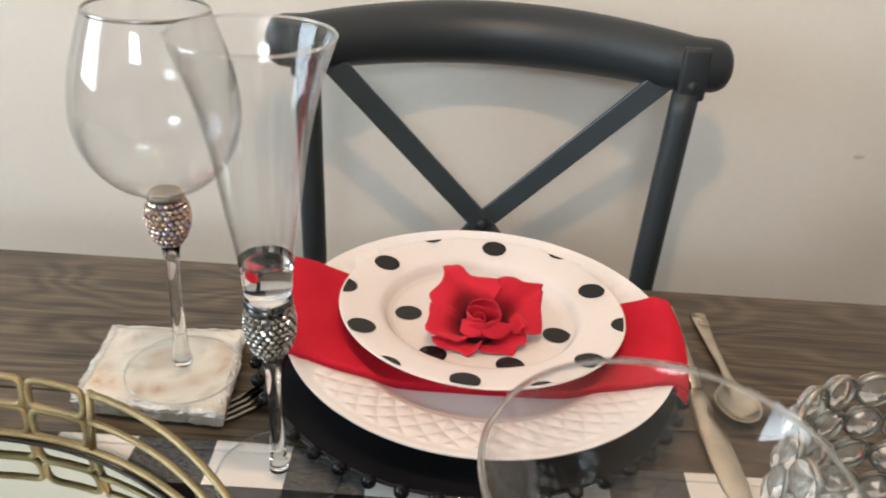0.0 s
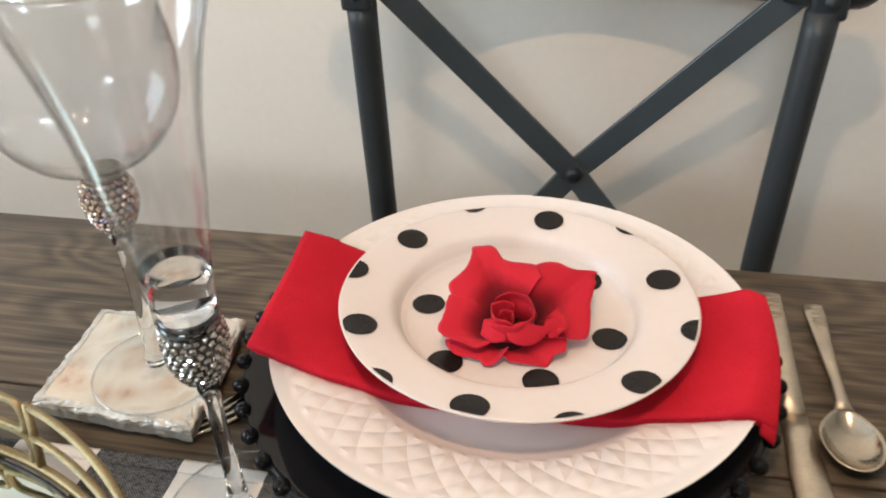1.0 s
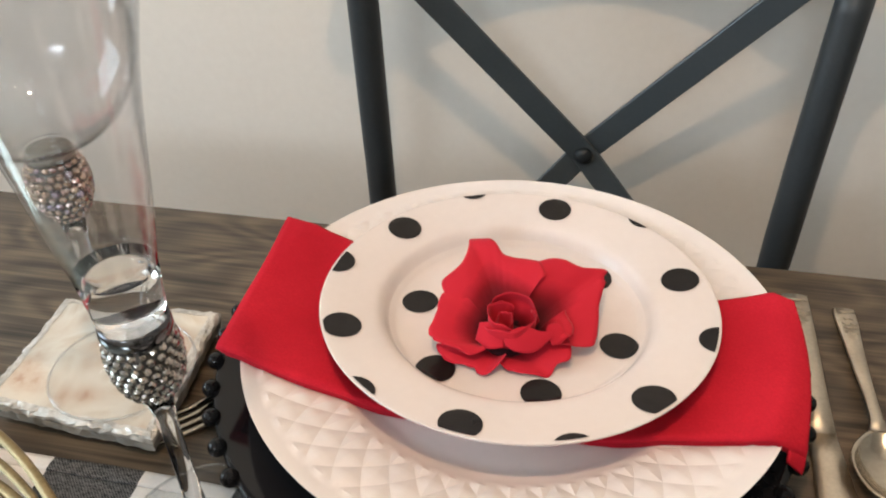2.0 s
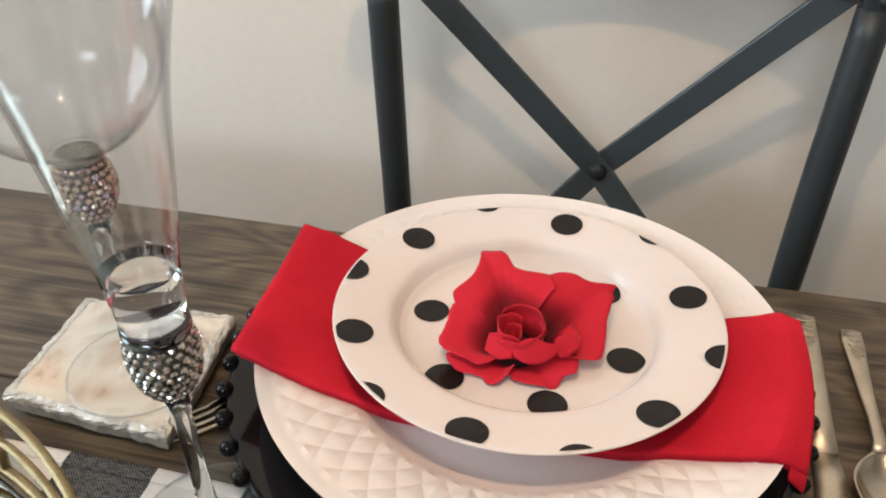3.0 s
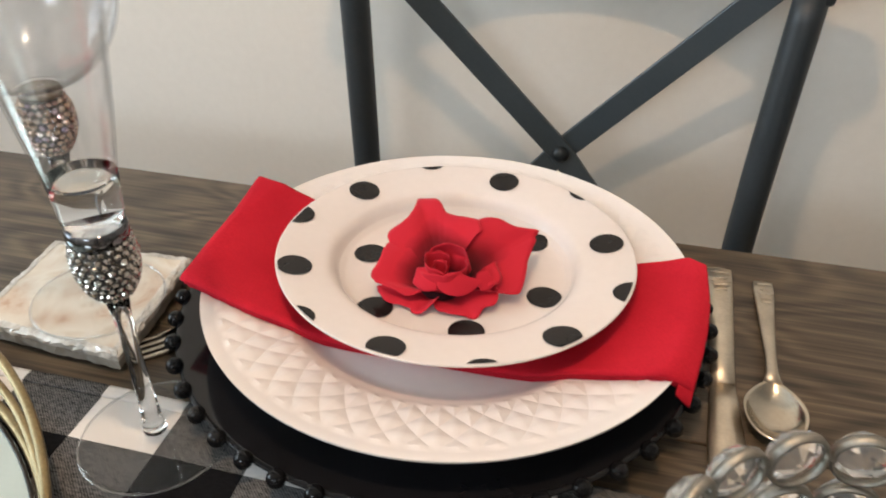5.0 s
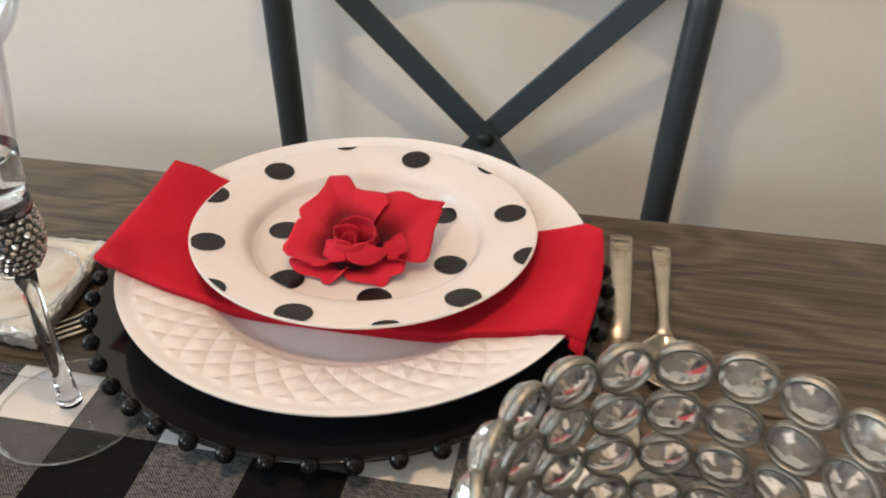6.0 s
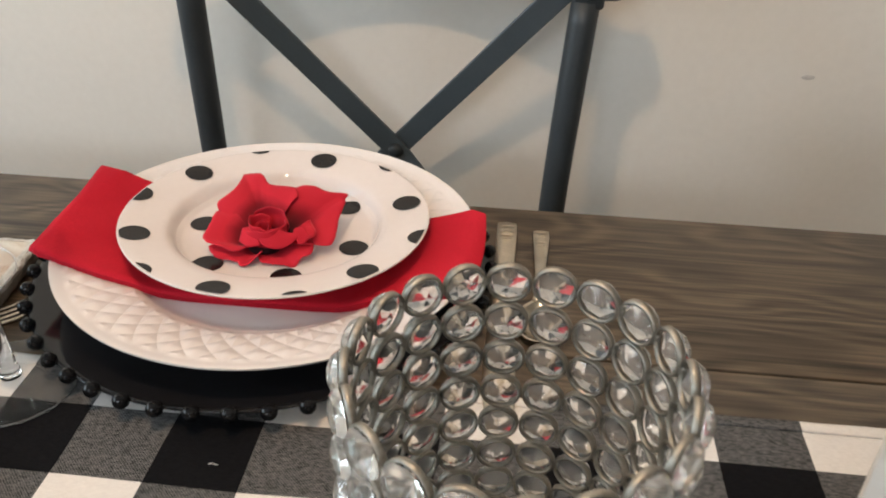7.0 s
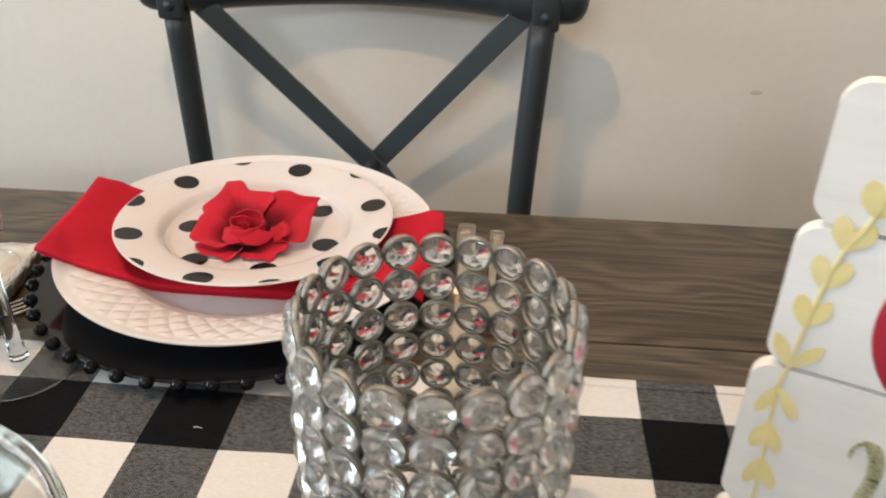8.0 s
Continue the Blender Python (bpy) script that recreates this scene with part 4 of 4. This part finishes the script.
def wine_glass(m):
    g = thing("wine_glass", "clear balloon wine glass with platinum rim and jewelled stem", "wine glass", m)
    bm = bmesh.new()
    lathe(bm, [(0, 0.0008), (0.0340, 0.0004), (0.0358, 0.0010), (0.0358, 0.0020), (0.033, 0.0028), (0.014, 0.0042), (0.0075, 0.0070), (0.006, 0.012), (0, 0.012)], 64)
    foot = part("foot", bm, M_FOOT, g)
    bm = bmesh.new()
    tube(bm, [(0.0357 * math.cos(2 * math.pi * k / 72), 0.0357 * math.sin(2 * math.pi * k / 72), 0.0015) for k in range(72)], 0.0007, 6, closed=True)
    part("foot_edge", bm, M_FOOT_EDGE, foot)
    bm = bmesh.new()
    lathe(bm, [(0, 0.0066), (0.0060, 0.0066), (0.0062, 0.009), (0.0046, 0.022), (0.0037, 0.05), (0.0038, 0.08), (0.0058, 0.0935), (0, 0.0935)], 24)
    part("stem", bm, M_GLASS, g)
    ball = [(0.0062, 0.0936), (0.0088, 0.0975), (0.0114, 0.104), (0.0124, 0.111), (0.0117, 0.118), (0.0094, 0.1235)]
    bm = bmesh.new()
    lathe(bm, [(0, 0.0936)] + ball + [(0, 0.1235)], 28)
    knob = part("knob", bm, M_GEM_BED, g, "knob set with iridescent rose-gold rhinestones")
    rhinestones(knob, ball, 9, 20, 0.0020, AURORA_STONE)
    bm = bmesh.new()
    lathe(bm, [(0, 0.1236), (0.0098, 0.1238), (0.0102, 0.1256), (0.0090, 0.1276), (0.0060, 0.1282), (0, 0.1283)], 28)
    part("collar", bm, M_NICKEL, g, "aged nickel collar")
    bm = bmesh.new()
    lathe(bm, bowl_of([(0.0095, 0.1284), (0.019, 0.1310), (0.0300, 0.1385), (0.0392, 0.1510), (0.0440, 0.1660), (0.0445, 0.1800), (0.0418, 0.1980), (0.0366, 0.2160), (0.0318, 0.2300)])[:-1], 72)
    bowl = part("bowl", bm, M_BOWL, g)
    bm = bmesh.new()
    lathe(bm, [(0.0322, 0.2290), (0.0318, 0.2303), (0.0312, 0.2308), (0.0307, 0.2303), (0.0311, 0.2290)], 72, closed=True)
    part("rim", bm, M_RIMBAND, g, "platinum rim band")
    return g


champagne_flute(pose(-0.1205, -0.1545, CLOTH))


def coaster(m, seed):
    """A thick slab of polished stone with broken, silvered edges."""
    co = thing("coaster", "square cream agate coaster with silver-leaf edges", "coaster", m)
    rnd = random.Random(seed)
    corner = [Vector(c) for c in ((-0.046, -0.0402), (0.053, -0.0467), (0.0445, 0.0453), (-0.0515, 0.0415))]
    ring = []
    for i in range(4):
        a, b = corner[i], corner[(i + 1) % 4]
        for k in range(30):
            t = k / 30
            p = a.lerp(b, t)
            nrm = Vector((b.y - a.y, a.x - b.x)).normalized()
            ring.append(p + nrm * (0.0008 * noise.noise((p.x * 210, p.y * 210, seed)) + 0.0012 * noise.noise((p.x * 55, p.y * 55, seed + 4))))

    def belt(name, levels, material, label, cap=False):
        bm = bmesh.new()
        rows = [[bm.verts.new((p.x * s + rnd.uniform(-j, j), p.y * s + rnd.uniform(-j, j), z + rnd.uniform(-j, j) * 0.5)) for p in ring] for s, z, j in levels]
        for a, b in zip(rows, rows[1:]):
            for k in range(len(ring)):
                q = (k + 1) % len(ring)
                bm.faces.new((a[k], a[q], b[q], b[k]))
        if cap:
            bm.faces.new(rows[0])
            bm.faces.new(rows[-1])
        part(name, bm, material, co, label, smooth=False)
    belt("pad", ((0.84, 0.0, 0.0), (0.84, 0.0042, 0.0)), M_LAMPMETAL, "dark felt pad", True)
    belt("side", ((0.83, 0.0030, 0.0), (0.955, 0.0032, 0.0003), (0.985, 0.0070, 0.0005), (1.0, 0.0118, 0.0004)), M_STONE_SIDE, "rough unpolished stone side")
    belt("edge", ((0.998, 0.0112, 0.0004), (1.008, 0.0128, 0.0007), (1.000, 0.0145, 0.0009), (0.972, 0.0153, 0.0010), (0.945, 0.0157, 0.0008), (0.922, 0.0159, 0.0005), (0.895, 0.0159, 0.0001)), M_STONE_EDGE, "chipped silver-leaf edge")
    bm = bmesh.new()
    top = [[bm.verts.new((p.x * s, p.y * s, 0.0159 + 0.0003 * math.sin(6 * s))) for p in ring] for s in (0.897, 0.8, 0.6, 0.35)]
    for a, b in zip(top, top[1:]):
        for k in range(len(ring)):
            q = (k + 1) % len(ring)
            bm.faces.new((a[k], a[q], b[q], b[k]))
    bm.faces.new(top[-1])
    part("top", bm, M_STONE, co)
    return co


coaster(pose(-0.2155, -0.0738, TOP + 0.0002), 3)
wine_glass(pose(-0.2000, -0.0810, TOP + 0.0169, 0, 1.3, 0) @ Matrix.Scale(1.025, 4))
champagne_flute(pose(0.0147, -0.3885, CLOTH) @ Matrix.Scale(0.935, 4))

# ---------------------------------------------------------------- flatware


def flat_handle(bm, stations, thick=0.0022):
    """A bar of flatware: stations of (x, y, half width, z)."""
    rows = []
    for i, (x, y, w, z) in enumerate(stations):
        a = stations[max(i - 1, 0)]
        b = stations[min(i + 1, len(stations) - 1)]
        t = Vector((b[0] - a[0], b[1] - a[1], 0)).normalized()
        s = Vector((t.y, -t.x, 0))
        p = Vector((x, y, z))
        rows.append([bm.verts.new(p + s * (w * cx) + Vector((0, 0, thick * cz))) for cx, cz in ((-1, 0.15), (-0.9, 0.7), (0, 1), (0.9, 0.7), (1, 0.15), (0.8, -0.1), (-0.8, -0.1))])
    for a, b in zip(rows, rows[1:]):
        for k in range(7):
            q = (k + 1) % 7
            bm.faces.new((a[k], a[q], b[q], b[k]))
    bm.faces.new(rows[0])
    bm.faces.new(rows[-1])


def ornament(bm, x, y, w, angle):
    """Raised scrolls and ribs at the end of a handle."""
    for i, (dy, hw) in enumerate(((0.006, 0.8), (0.012, 0.55), (0.0165, 0.8), (0.019, 0.8), (0.024, 0.5))):
        m = pose(x, y, 0.7655, 0, 0, angle) @ pose(0, -dy, 0)
        tube(bm, [m @ Vector((w * hw * (2 * k / 4 - 1), 0.001 * math.sin(3 * k + i), 0)) for k in range(5)], 0.0006, 5)


def knife():
    k = thing("table_knife", "silver table knife with an ornamented handle", "knife")
    bm = bmesh.new()
    Z = TOP + 0.0014
    flat_handle(bm, [(0.1500, 0.0610, 0.0074, Z), (0.1500, 0.050, 0.0077, Z), (0.1500, 0.020, 0.0073, Z), (0.1498, -0.020, 0.0066, Z), (0.1497, -0.0455, 0.0064, Z)], 0.0030)
    handle = part("handle", bm, M_SILVER, k)
    bm = bmesh.new()
    ornament(bm, 0.1500, 0.060, 0.0070, 0)
    part("ornament", bm, M_SILVER, handle)
    bm = bmesh.new()
    flat_handle(bm, [(0.1497, -0.0457, 0.0064, Z), (0.1500, -0.060, 0.0076, Z), (0.1505, -0.085, 0.0092, Z), (0.1512, -0.115, 0.0096, Z + 0.0005), (0.1520, -0.138, 0.0090, Z + 0.0008), (0.1530, -0.155, 0.0066, Z + 0.0008), (0.1537, -0.166, 0.0024, Z + 0.0008)], 0.0016)
    part("blade", bm, M_SILVER, k)
    return k


def spoon():
    s = thing("teaspoon", "small silver spoon with an ornamented handle", "spoon")
    bm = bmesh.new()
    Z = TOP + 0.0012
    flat_handle(bm, [(0.1758, 0.0540, 0.0058, Z), (0.1758, 0.046, 0.0062, Z), (0.1755, 0.025, 0.0050, Z + 0.001), (0.1748, 0.000, 0.0038, Z + 0.003), (0.1741, -0.022, 0.0029, Z + 0.006), (0.1737, -0.038, 0.0031, Z + 0.0070), (0.1736, -0.0445, 0.0048, Z + 0.0064)], 0.0020)
    h = part("handle", bm, M_SILVER, s)
    bm = bmesh.new()
    ornament(bm, 0.1758, 0.0535, 0.0052, 0)
    part("ornament", bm, M_SILVER, h)
    bm = bmesh.new()

    def place(u, v):
        a = 2 * math.pi * u
        w = 0.0152 * (1 - 0.42 * max(0, math.sin(a)) ** 2)
        x, y = 0.1736 + w * math.cos(a) * v, -0.0645 + 0.0215 * math.sin(a) * v
        return (x, y, TOP + 0.0014 + 0.0072 * v ** 2.4)
    vs = sheet(bm, 40, 12, place)
    bmesh.ops.remove_doubles(bm, verts=bm.verts, dist=1e-6)
    thicken(part("spoon_bowl", bm, M_SPOON, s), 0.0011)
    return s


def fork():
    f = thing("table_fork", "silver fork with four tines beside the charger", "fork", pose(-0.1094, -0.0400, TOP, 0, 0, -42))
    bm = bmesh.new()
    flat_handle(bm, [(0, 0.0, 0.0040, 0.002), (0, -0.012, 0.0034, 0.0024), (0, -0.025, 0.0032, 0.003), (0, -0.038, 0.0066, 0.0030), (0, -0.048, 0.0092, 0.0022), (0, -0.056, 0.0096, 0.0014)], 0.0018)
    part("handle", bm, M_FORK, f)
    for i in range(4):
        x = -0.0078 + i * 0.0052
        bm = bmesh.new()
        tube(bm, [(x, -0.055, 0.0024), (x, -0.070, 0.0014), (x * 0.98, -0.085, 0.0026), (x * 0.96, -0.098, 0.0056)], [0.0018, 0.0018, 0.0016, 0.0006], 8)
        part("tine", bm, M_FORK, f)
    return f


knife()
spoon()
fork()

# ---------------------------------------------------------------- crystal votive holder


def votive(m):
    v = thing("crystal_votive", "cylindrical candle holder of cut crystals in nickel rings", "candle holder", m)
    COLS, ROWS, R, PITCH = 20, 9, 0.0530, 0.0172
    bm = bmesh.new()
    n = 10
    eq = [bm.verts.new((0.0081 * math.cos(2 * math.pi * k / n), 0.0081 * math.sin(2 * math.pi * k / n), 0.0009)) for k in range(n)]
    cr = [bm.verts.new((0.0060 * math.cos(2 * math.pi * (k + 0.5) / n), 0.0060 * math.sin(2 * math.pi * (k + 0.5) / n), 0.0036)) for k in range(n)]
    tb = [bm.verts.new((0.0024 * math.cos(2 * math.pi * k / n), 0.0024 * math.sin(2 * math.pi * k / n), 0.0050)) for k in range(n)]
    bm.faces.new(tb)
    apex = bm.verts.new((0, 0, -0.0034))
    for k in range(n):
        q = (k + 1) % n
        bm.faces.new((eq[k], eq[q], cr[k]))
        bm.faces.new((cr[k], eq[q], cr[q]))
        bm.faces.new((cr[k], cr[q], tb[q]))
        bm.faces.new((cr[k], tb[q], tb[k]))
        bm.faces.new((eq[q], eq[k], apex))
    gem = part("crystal", bm, M_CRYSTAL, v, smooth=False)
    bm = bmesh.new()
    lathe(bm, [(0.0071, -0.0022), (0.0080, -0.0022), (0.0083, -0.0010), (0.0083, 0.0004), (0.0073, 0.0000)], 20, closed=True)
    ring = part("ring", bm, M_NICKEL, v)
    bm = bmesh.new()
    tube(bm, [(0, -0.0014, 0), (0, 0.0014, 0)], 0.0011, 6)
    link = part("link", bm, M_NICKEL, v)
    first = True
    rnd = random.Random(4)
    for row in range(ROWS):
        z = 0.0086 + row * PITCH
        for col in range(COLS):
            a = 2 * math.pi * (col + 0.25) / COLS
            turn = Matrix.Translation((R * math.cos(a), R * math.sin(a), z)) @ pose(0, 0, 0, 0, 0, math.degrees(a)) @ pose(0, 0, 0, 0, 90, 0) @ pose(0, 0, 0, rnd.uniform(-4, 4), rnd.uniform(-4, 4), rnd.uniform(0, 36))
            g = gem if first else new("crystal", gem.data)
            r = ring if first else new("ring", ring.data)
            g.parent = r.parent = v
            g.matrix_local = r.matrix_local = turn
            b = a + math.pi / COLS
            k = link if first else new("link", link.data)
            k.parent = v
            k.matrix_local = Matrix.Translation((R * math.cos(b) * 0.995, R * math.sin(b) * 0.995, z)) @ pose(0, 0, 0, 0, 0, math.degrees(b))
            first = False
    for z in (0.0012,):
        bm = bmesh.new()
        tube(bm, [(R * math.cos(2 * math.pi * k / 60), R * math.sin(2 * math.pi * k / 60), z) for k in range(60)], 0.0012, 6, closed=True)
        part("base_ring", bm, M_NICKEL, v)
    return v


votive(pose(0.1555, -0.2820, CLOTH))

# ---------------------------------------------------------------- large clear glass vase


def hurricane(m):
    g = thing("hurricane_glass", "large clear glass hurricane vase on the runner", "vase", m)
    bm = bmesh.new()
    wall = [(0.032, 0.001), (0.035, 0.004), (0.038, 0.03), (0.043, 0.09), (0.050, 0.15), (0.0570, 0.198)]
    lathe(bm, [(0, 0.001)] + bowl_of(wall, 0.0020)[:-1] + [(0, 0.006)], 72)
    body = part("body", bm, M_VASE, g)
    bm = bmesh.new()
    tube(bm, [(0.0563 * math.cos(2 * math.pi * k / 80), 0.0563 * math.sin(2 * math.pi * k / 80), 0.1985) for k in range(80)], 0.0016, 8, closed=True)
    part("lip", bm, M_GLASS, body)
    return g


hurricane(pose(0.0500, -0.4600, CLOTH))

# ---------------------------------------------------------------- mirrored tray with gold gallery


def tray(m):
    t = thing("mirror_tray", "round mirrored tray with a gold openwork gallery", "tray", m)
    R = 0.216
    bm = bmesh.new()
    lathe(bm, [(0, 0.0), (R - 0.004, 0.0), (R - 0.004, 0.0050), (0, 0.0050)], 96)
    keep_sharp(part("mirror_plate", bm, M_MIRROR, t))
    for r, z, w in ((R, 0.0050, 0.0027), (R + 0.002, 0.0265, 0.0020), (R + 0.006, 0.0440, 0.0022)):
        bm = bmesh.new()
        pts = [(r * math.cos(2 * math.pi * k / 120), r * math.sin(2 * math.pi * k / 120), z) for k in range(120)]
        if z < 0.02:
            tube(bm, pts, w, 8, closed=True)
        else:
            low = 0.014 if z < 0.03 else 0.026
            tube(bm, [(r * math.cos(radians(q)), r * math.sin(radians(q)), z + (low - z) * (0.5 - 0.5 * math.cos(math.pi * (73 - q) / 66.5)) ** 1.0) for q in range(-60, 74, 3)], w, 8)
        part("gallery_ring", bm, M_GOLD, t)
    bm = bmesh.new()
    tube(bm, [((R - 0.0052) * math.cos(2 * math.pi * k / 120), (R - 0.0052) * math.sin(2 * math.pi * k / 120), 0.0052) for k in range(120)], 0.0011, 6, closed=True)
    part("mirror_edge", bm, M_LAMPMETAL, t, "dark bevelled mirror edge")
    span = 10.6
    a = 78.0
    while a < 296:
        for z0, z1 in ((0.0055, 0.0245), (0.0265, 0.0450)):
            half = radians(span) * 0.46
            pts = []
            for du, dv in ((-0.66, 0), (0, 0), (0.66, 0), (0.93, 0.12), (1, 0.5), (0.93, 0.88), (0.66, 1), (0, 1), (-0.66, 1), (-0.93, 0.88), (-1, 0.5), (-0.93, 0.12)):
                ang = radians(a) + half * du
                z = z0 + (z1 - z0) * dv
                rr = R + 0.001 + 0.10 * (z - 0.005)
                pts.append((rr * math.cos(ang), rr * math.sin(ang), z))
            bm = bmesh.new()
            tube(bm, spline(pts, 3, closed=True), 0.0022, 8, closed=True)
            part("gallery_link", bm, M_GOLD, t)
        a += span
    for ang in (72, 300, 26, -20):
        bm = bmesh.new()
        c, s = math.cos(radians(ang)), math.sin(radians(ang))
        tube(bm, [(R * c, R * s, 0.004), ((R + 0.006) * c, (R + 0.006) * s, 0.046)], 0.0022, 6)
        part("gallery_post", bm, M_GOLD, t)
    return t


tray(pose(-0.2990, -0.3560, CLOTH))

# ---------------------------------------------------------------- wooden sign
SIGN_AT, SIGN_TURN = (0.2900, -0.2470), -23.0


def rounded_board(bm, x0, x1, z0, z1, thick, r=0.010):
    pts = []
    for cx, cz, a0 in ((x1 - r, z1 - r, 0), (x0 + r, z1 - r, 90), (x0 + r, z0 + r, 180), (x1 - r, z0 + r, 270)):
        for k in range(7):
            a = radians(a0 + 15 * k)
            pts.append((cx + r * math.cos(a), cz + r * math.sin(a)))
    front = [bm.verts.new((x, -thick / 2, z)) for x, z in pts]
    back = [bm.verts.new((x, thick / 2, z)) for x, z in pts]
    bm.faces.new(front)
    bm.faces.new(back[::-1])
    n = len(pts)
    for k in range(n):
        bm.faces.new((front[k], back[k], back[(k + 1) % n], front[(k + 1) % n]))


def leaf(bm, x, z, angle, length, width, y):
    """A pointed leaf lying on the front of a board."""
    n = 10
    ca, sa = math.cos(angle), math.sin(angle)
    up, lo = [], []
    for k in range(n + 1):
        t = k / n
        w = width * math.sin(math.pi * t ** 1.35) ** 0.66 * 0.5
        for side, out in ((1, up), (-1, lo)):
            out.append(bm.verts.new((x + ca * t * length - sa * w * side, y - 0.0004 * math.sin(math.pi * t), z + sa * t * length + ca * w * side)))
    for k in range(n):
        bm.faces.new((up[k], up[k + 1], lo[k + 1], lo[k]))


def sign():
    s = thing("plank_sign", "whitewashed wooden plank sign with a gold leaf vine", "sign", pose(*SIGN_AT, CLOTH, 0, 0, SIGN_TURN))
    W = 0.30
    for x0, z0, z1 in ((-0.001, 0.0005, 0.0305), (-0.0005, 0.0330, 0.1130), (0.003, 0.1152, 0.1800), (0.0055, 0.1822, 0.2370)):
        bm = bmesh.new()
        rounded_board(bm, x0, x0 + W, z0, z1, 0.008)
        keep_sharp(part("board", bm, M_SIGN, s))
    for x in (0.06, 0.24):
        bm = bmesh.new()
        box(bm, (x, 0.0042, 0.003), (x + 0.02, 0.0102, 0.238), 0.001)
        part("batten", bm, M_SIGN, s, smooth=False)
    y = -0.0044
    stem = [(0.0150, 0.030), (0.0140, 0.060), (0.0125, 0.083), (0.0120, 0.104), (0.0134, 0.115), (0.0153, 0.136), (0.0175, 0.155), (0.0208, 0.173), (0.0265, 0.187), (0.032, 0.215)]
    bm = bmesh.new()
    tube(bm, spline([(a, y, b) for a, b in stem], 6), 0.0009, 6)
    part("vine_stem", bm, M_FOIL, s, "shiny gold foil vine")
    # the lower leaves hang, the upper ones stand; each pair with its spread, length and width
    for i, (u, z, hang, turn, spread, length, width) in enumerate(((0.0138, 0.0640, 1, 3, 18, 0.0190, 0.0064), (0.0123, 0.0845, 1, 3, 18, 0.0175, 0.0064), (0.0120, 0.1045, 1, 6, 26, 0.0182, 0.0058), (0.0134, 0.1140, 0, -6, 31, 0.0180, 0.0058),
                                                                    (0.0151, 0.1350, 0, -4, 20, 0.0162, 0.0074), (0.0174, 0.1540, 0, -5, 21, 0.0160, 0.0072), (0.0206, 0.1720, 0, -8, 23, 0.0157, 0.0074), (0.0270, 0.1880, 0, -10, 25, 0.0155, 0.0085), (0.032, 0.2070, 0, -12, 25, 0.0155, 0.0085))):
        for side in (-1, 1):
            bm = bmesh.new()
            leaf(bm, u, z, radians((-90 + turn if hang else 90 + turn) + side * spread), length, width, y - 0.0002 - 0.0002 * side)
            part("leaf", bm, M_FOIL, s)
    bm = bmesh.new()
    lathe(bm, [(0, -0.0006), (0.045, -0.0006), (0.0458, 0.0), (0.045, 0.0006), (0, 0.0006)], 64)
    bmesh.ops.transform(bm, matrix=pose(0.0838, y, 0.147, 90), verts=bm.verts)
    part("red_disc", bm, M_BURGUNDY, s, "dark red painted round shape")
    bm = bmesh.new()
    tube(bm, spline([(0.0456, y, 0.079), (0.0460, y, 0.0835), (0.0488, y, 0.0880), (0.0530, y, 0.0865), (0.0560, y, 0.0790), (0.0565, y, 0.0700), (0.0550, y, 0.0560), (0.0540, y, 0.0400)], 6), [0.0008] * 12 + [0.0012 + 0.0003 * k for k in range(6)] + [0.0030] * 25, 8)
    part("scroll", bm, M_GLITTER, s, "pale gold glitter scroll")
    return s


sign()

# small scuff on the wall
bm = bmesh.new()
lathe(bm, [(0, 0.0008), (0.004, 0.0006), (0.0055, 0)], 12)
for v in bm.verts:
    v.co = Vector((0.500 + v.co.x * 1.5, 0.4996 - v.co.z * 0.6, 0.7415 + v.co.y * 0.55))
M_SCUFF = surface("scuffed_paint", (0.58, 0.545, 0.505), (0.70, 0.655, 0.60), 0.8, 200)
tagged(part("wall_scuff", bm, M_SCUFF), "small grey scuff mark on the painted wall", "scuff", kind="structure")

# a fleck of white lint on the runner
bm = bmesh.new()
tube(bm, spline([(-0.0024, 0.0, 0.0003), (-0.0008, 0.0004, 0.0005), (0.0008, 0.0003, 0.0004), (0.0026, -0.0002, 0.0003)], 4), [0.0004] * 4 + [0.00025] * 5 + [0.0002] * 4, 6)
M_LINT = surface("white_lint", (0.55, 0.53, 0.50), (0.72, 0.70, 0.67), 0.9, 300)
fleck = tagged(part("lint", bm, M_LINT), "tiny white fleck of lint on the runner", "lint")
fleck.location = (0.0108, -0.1992, CLOTH + 0.0002)
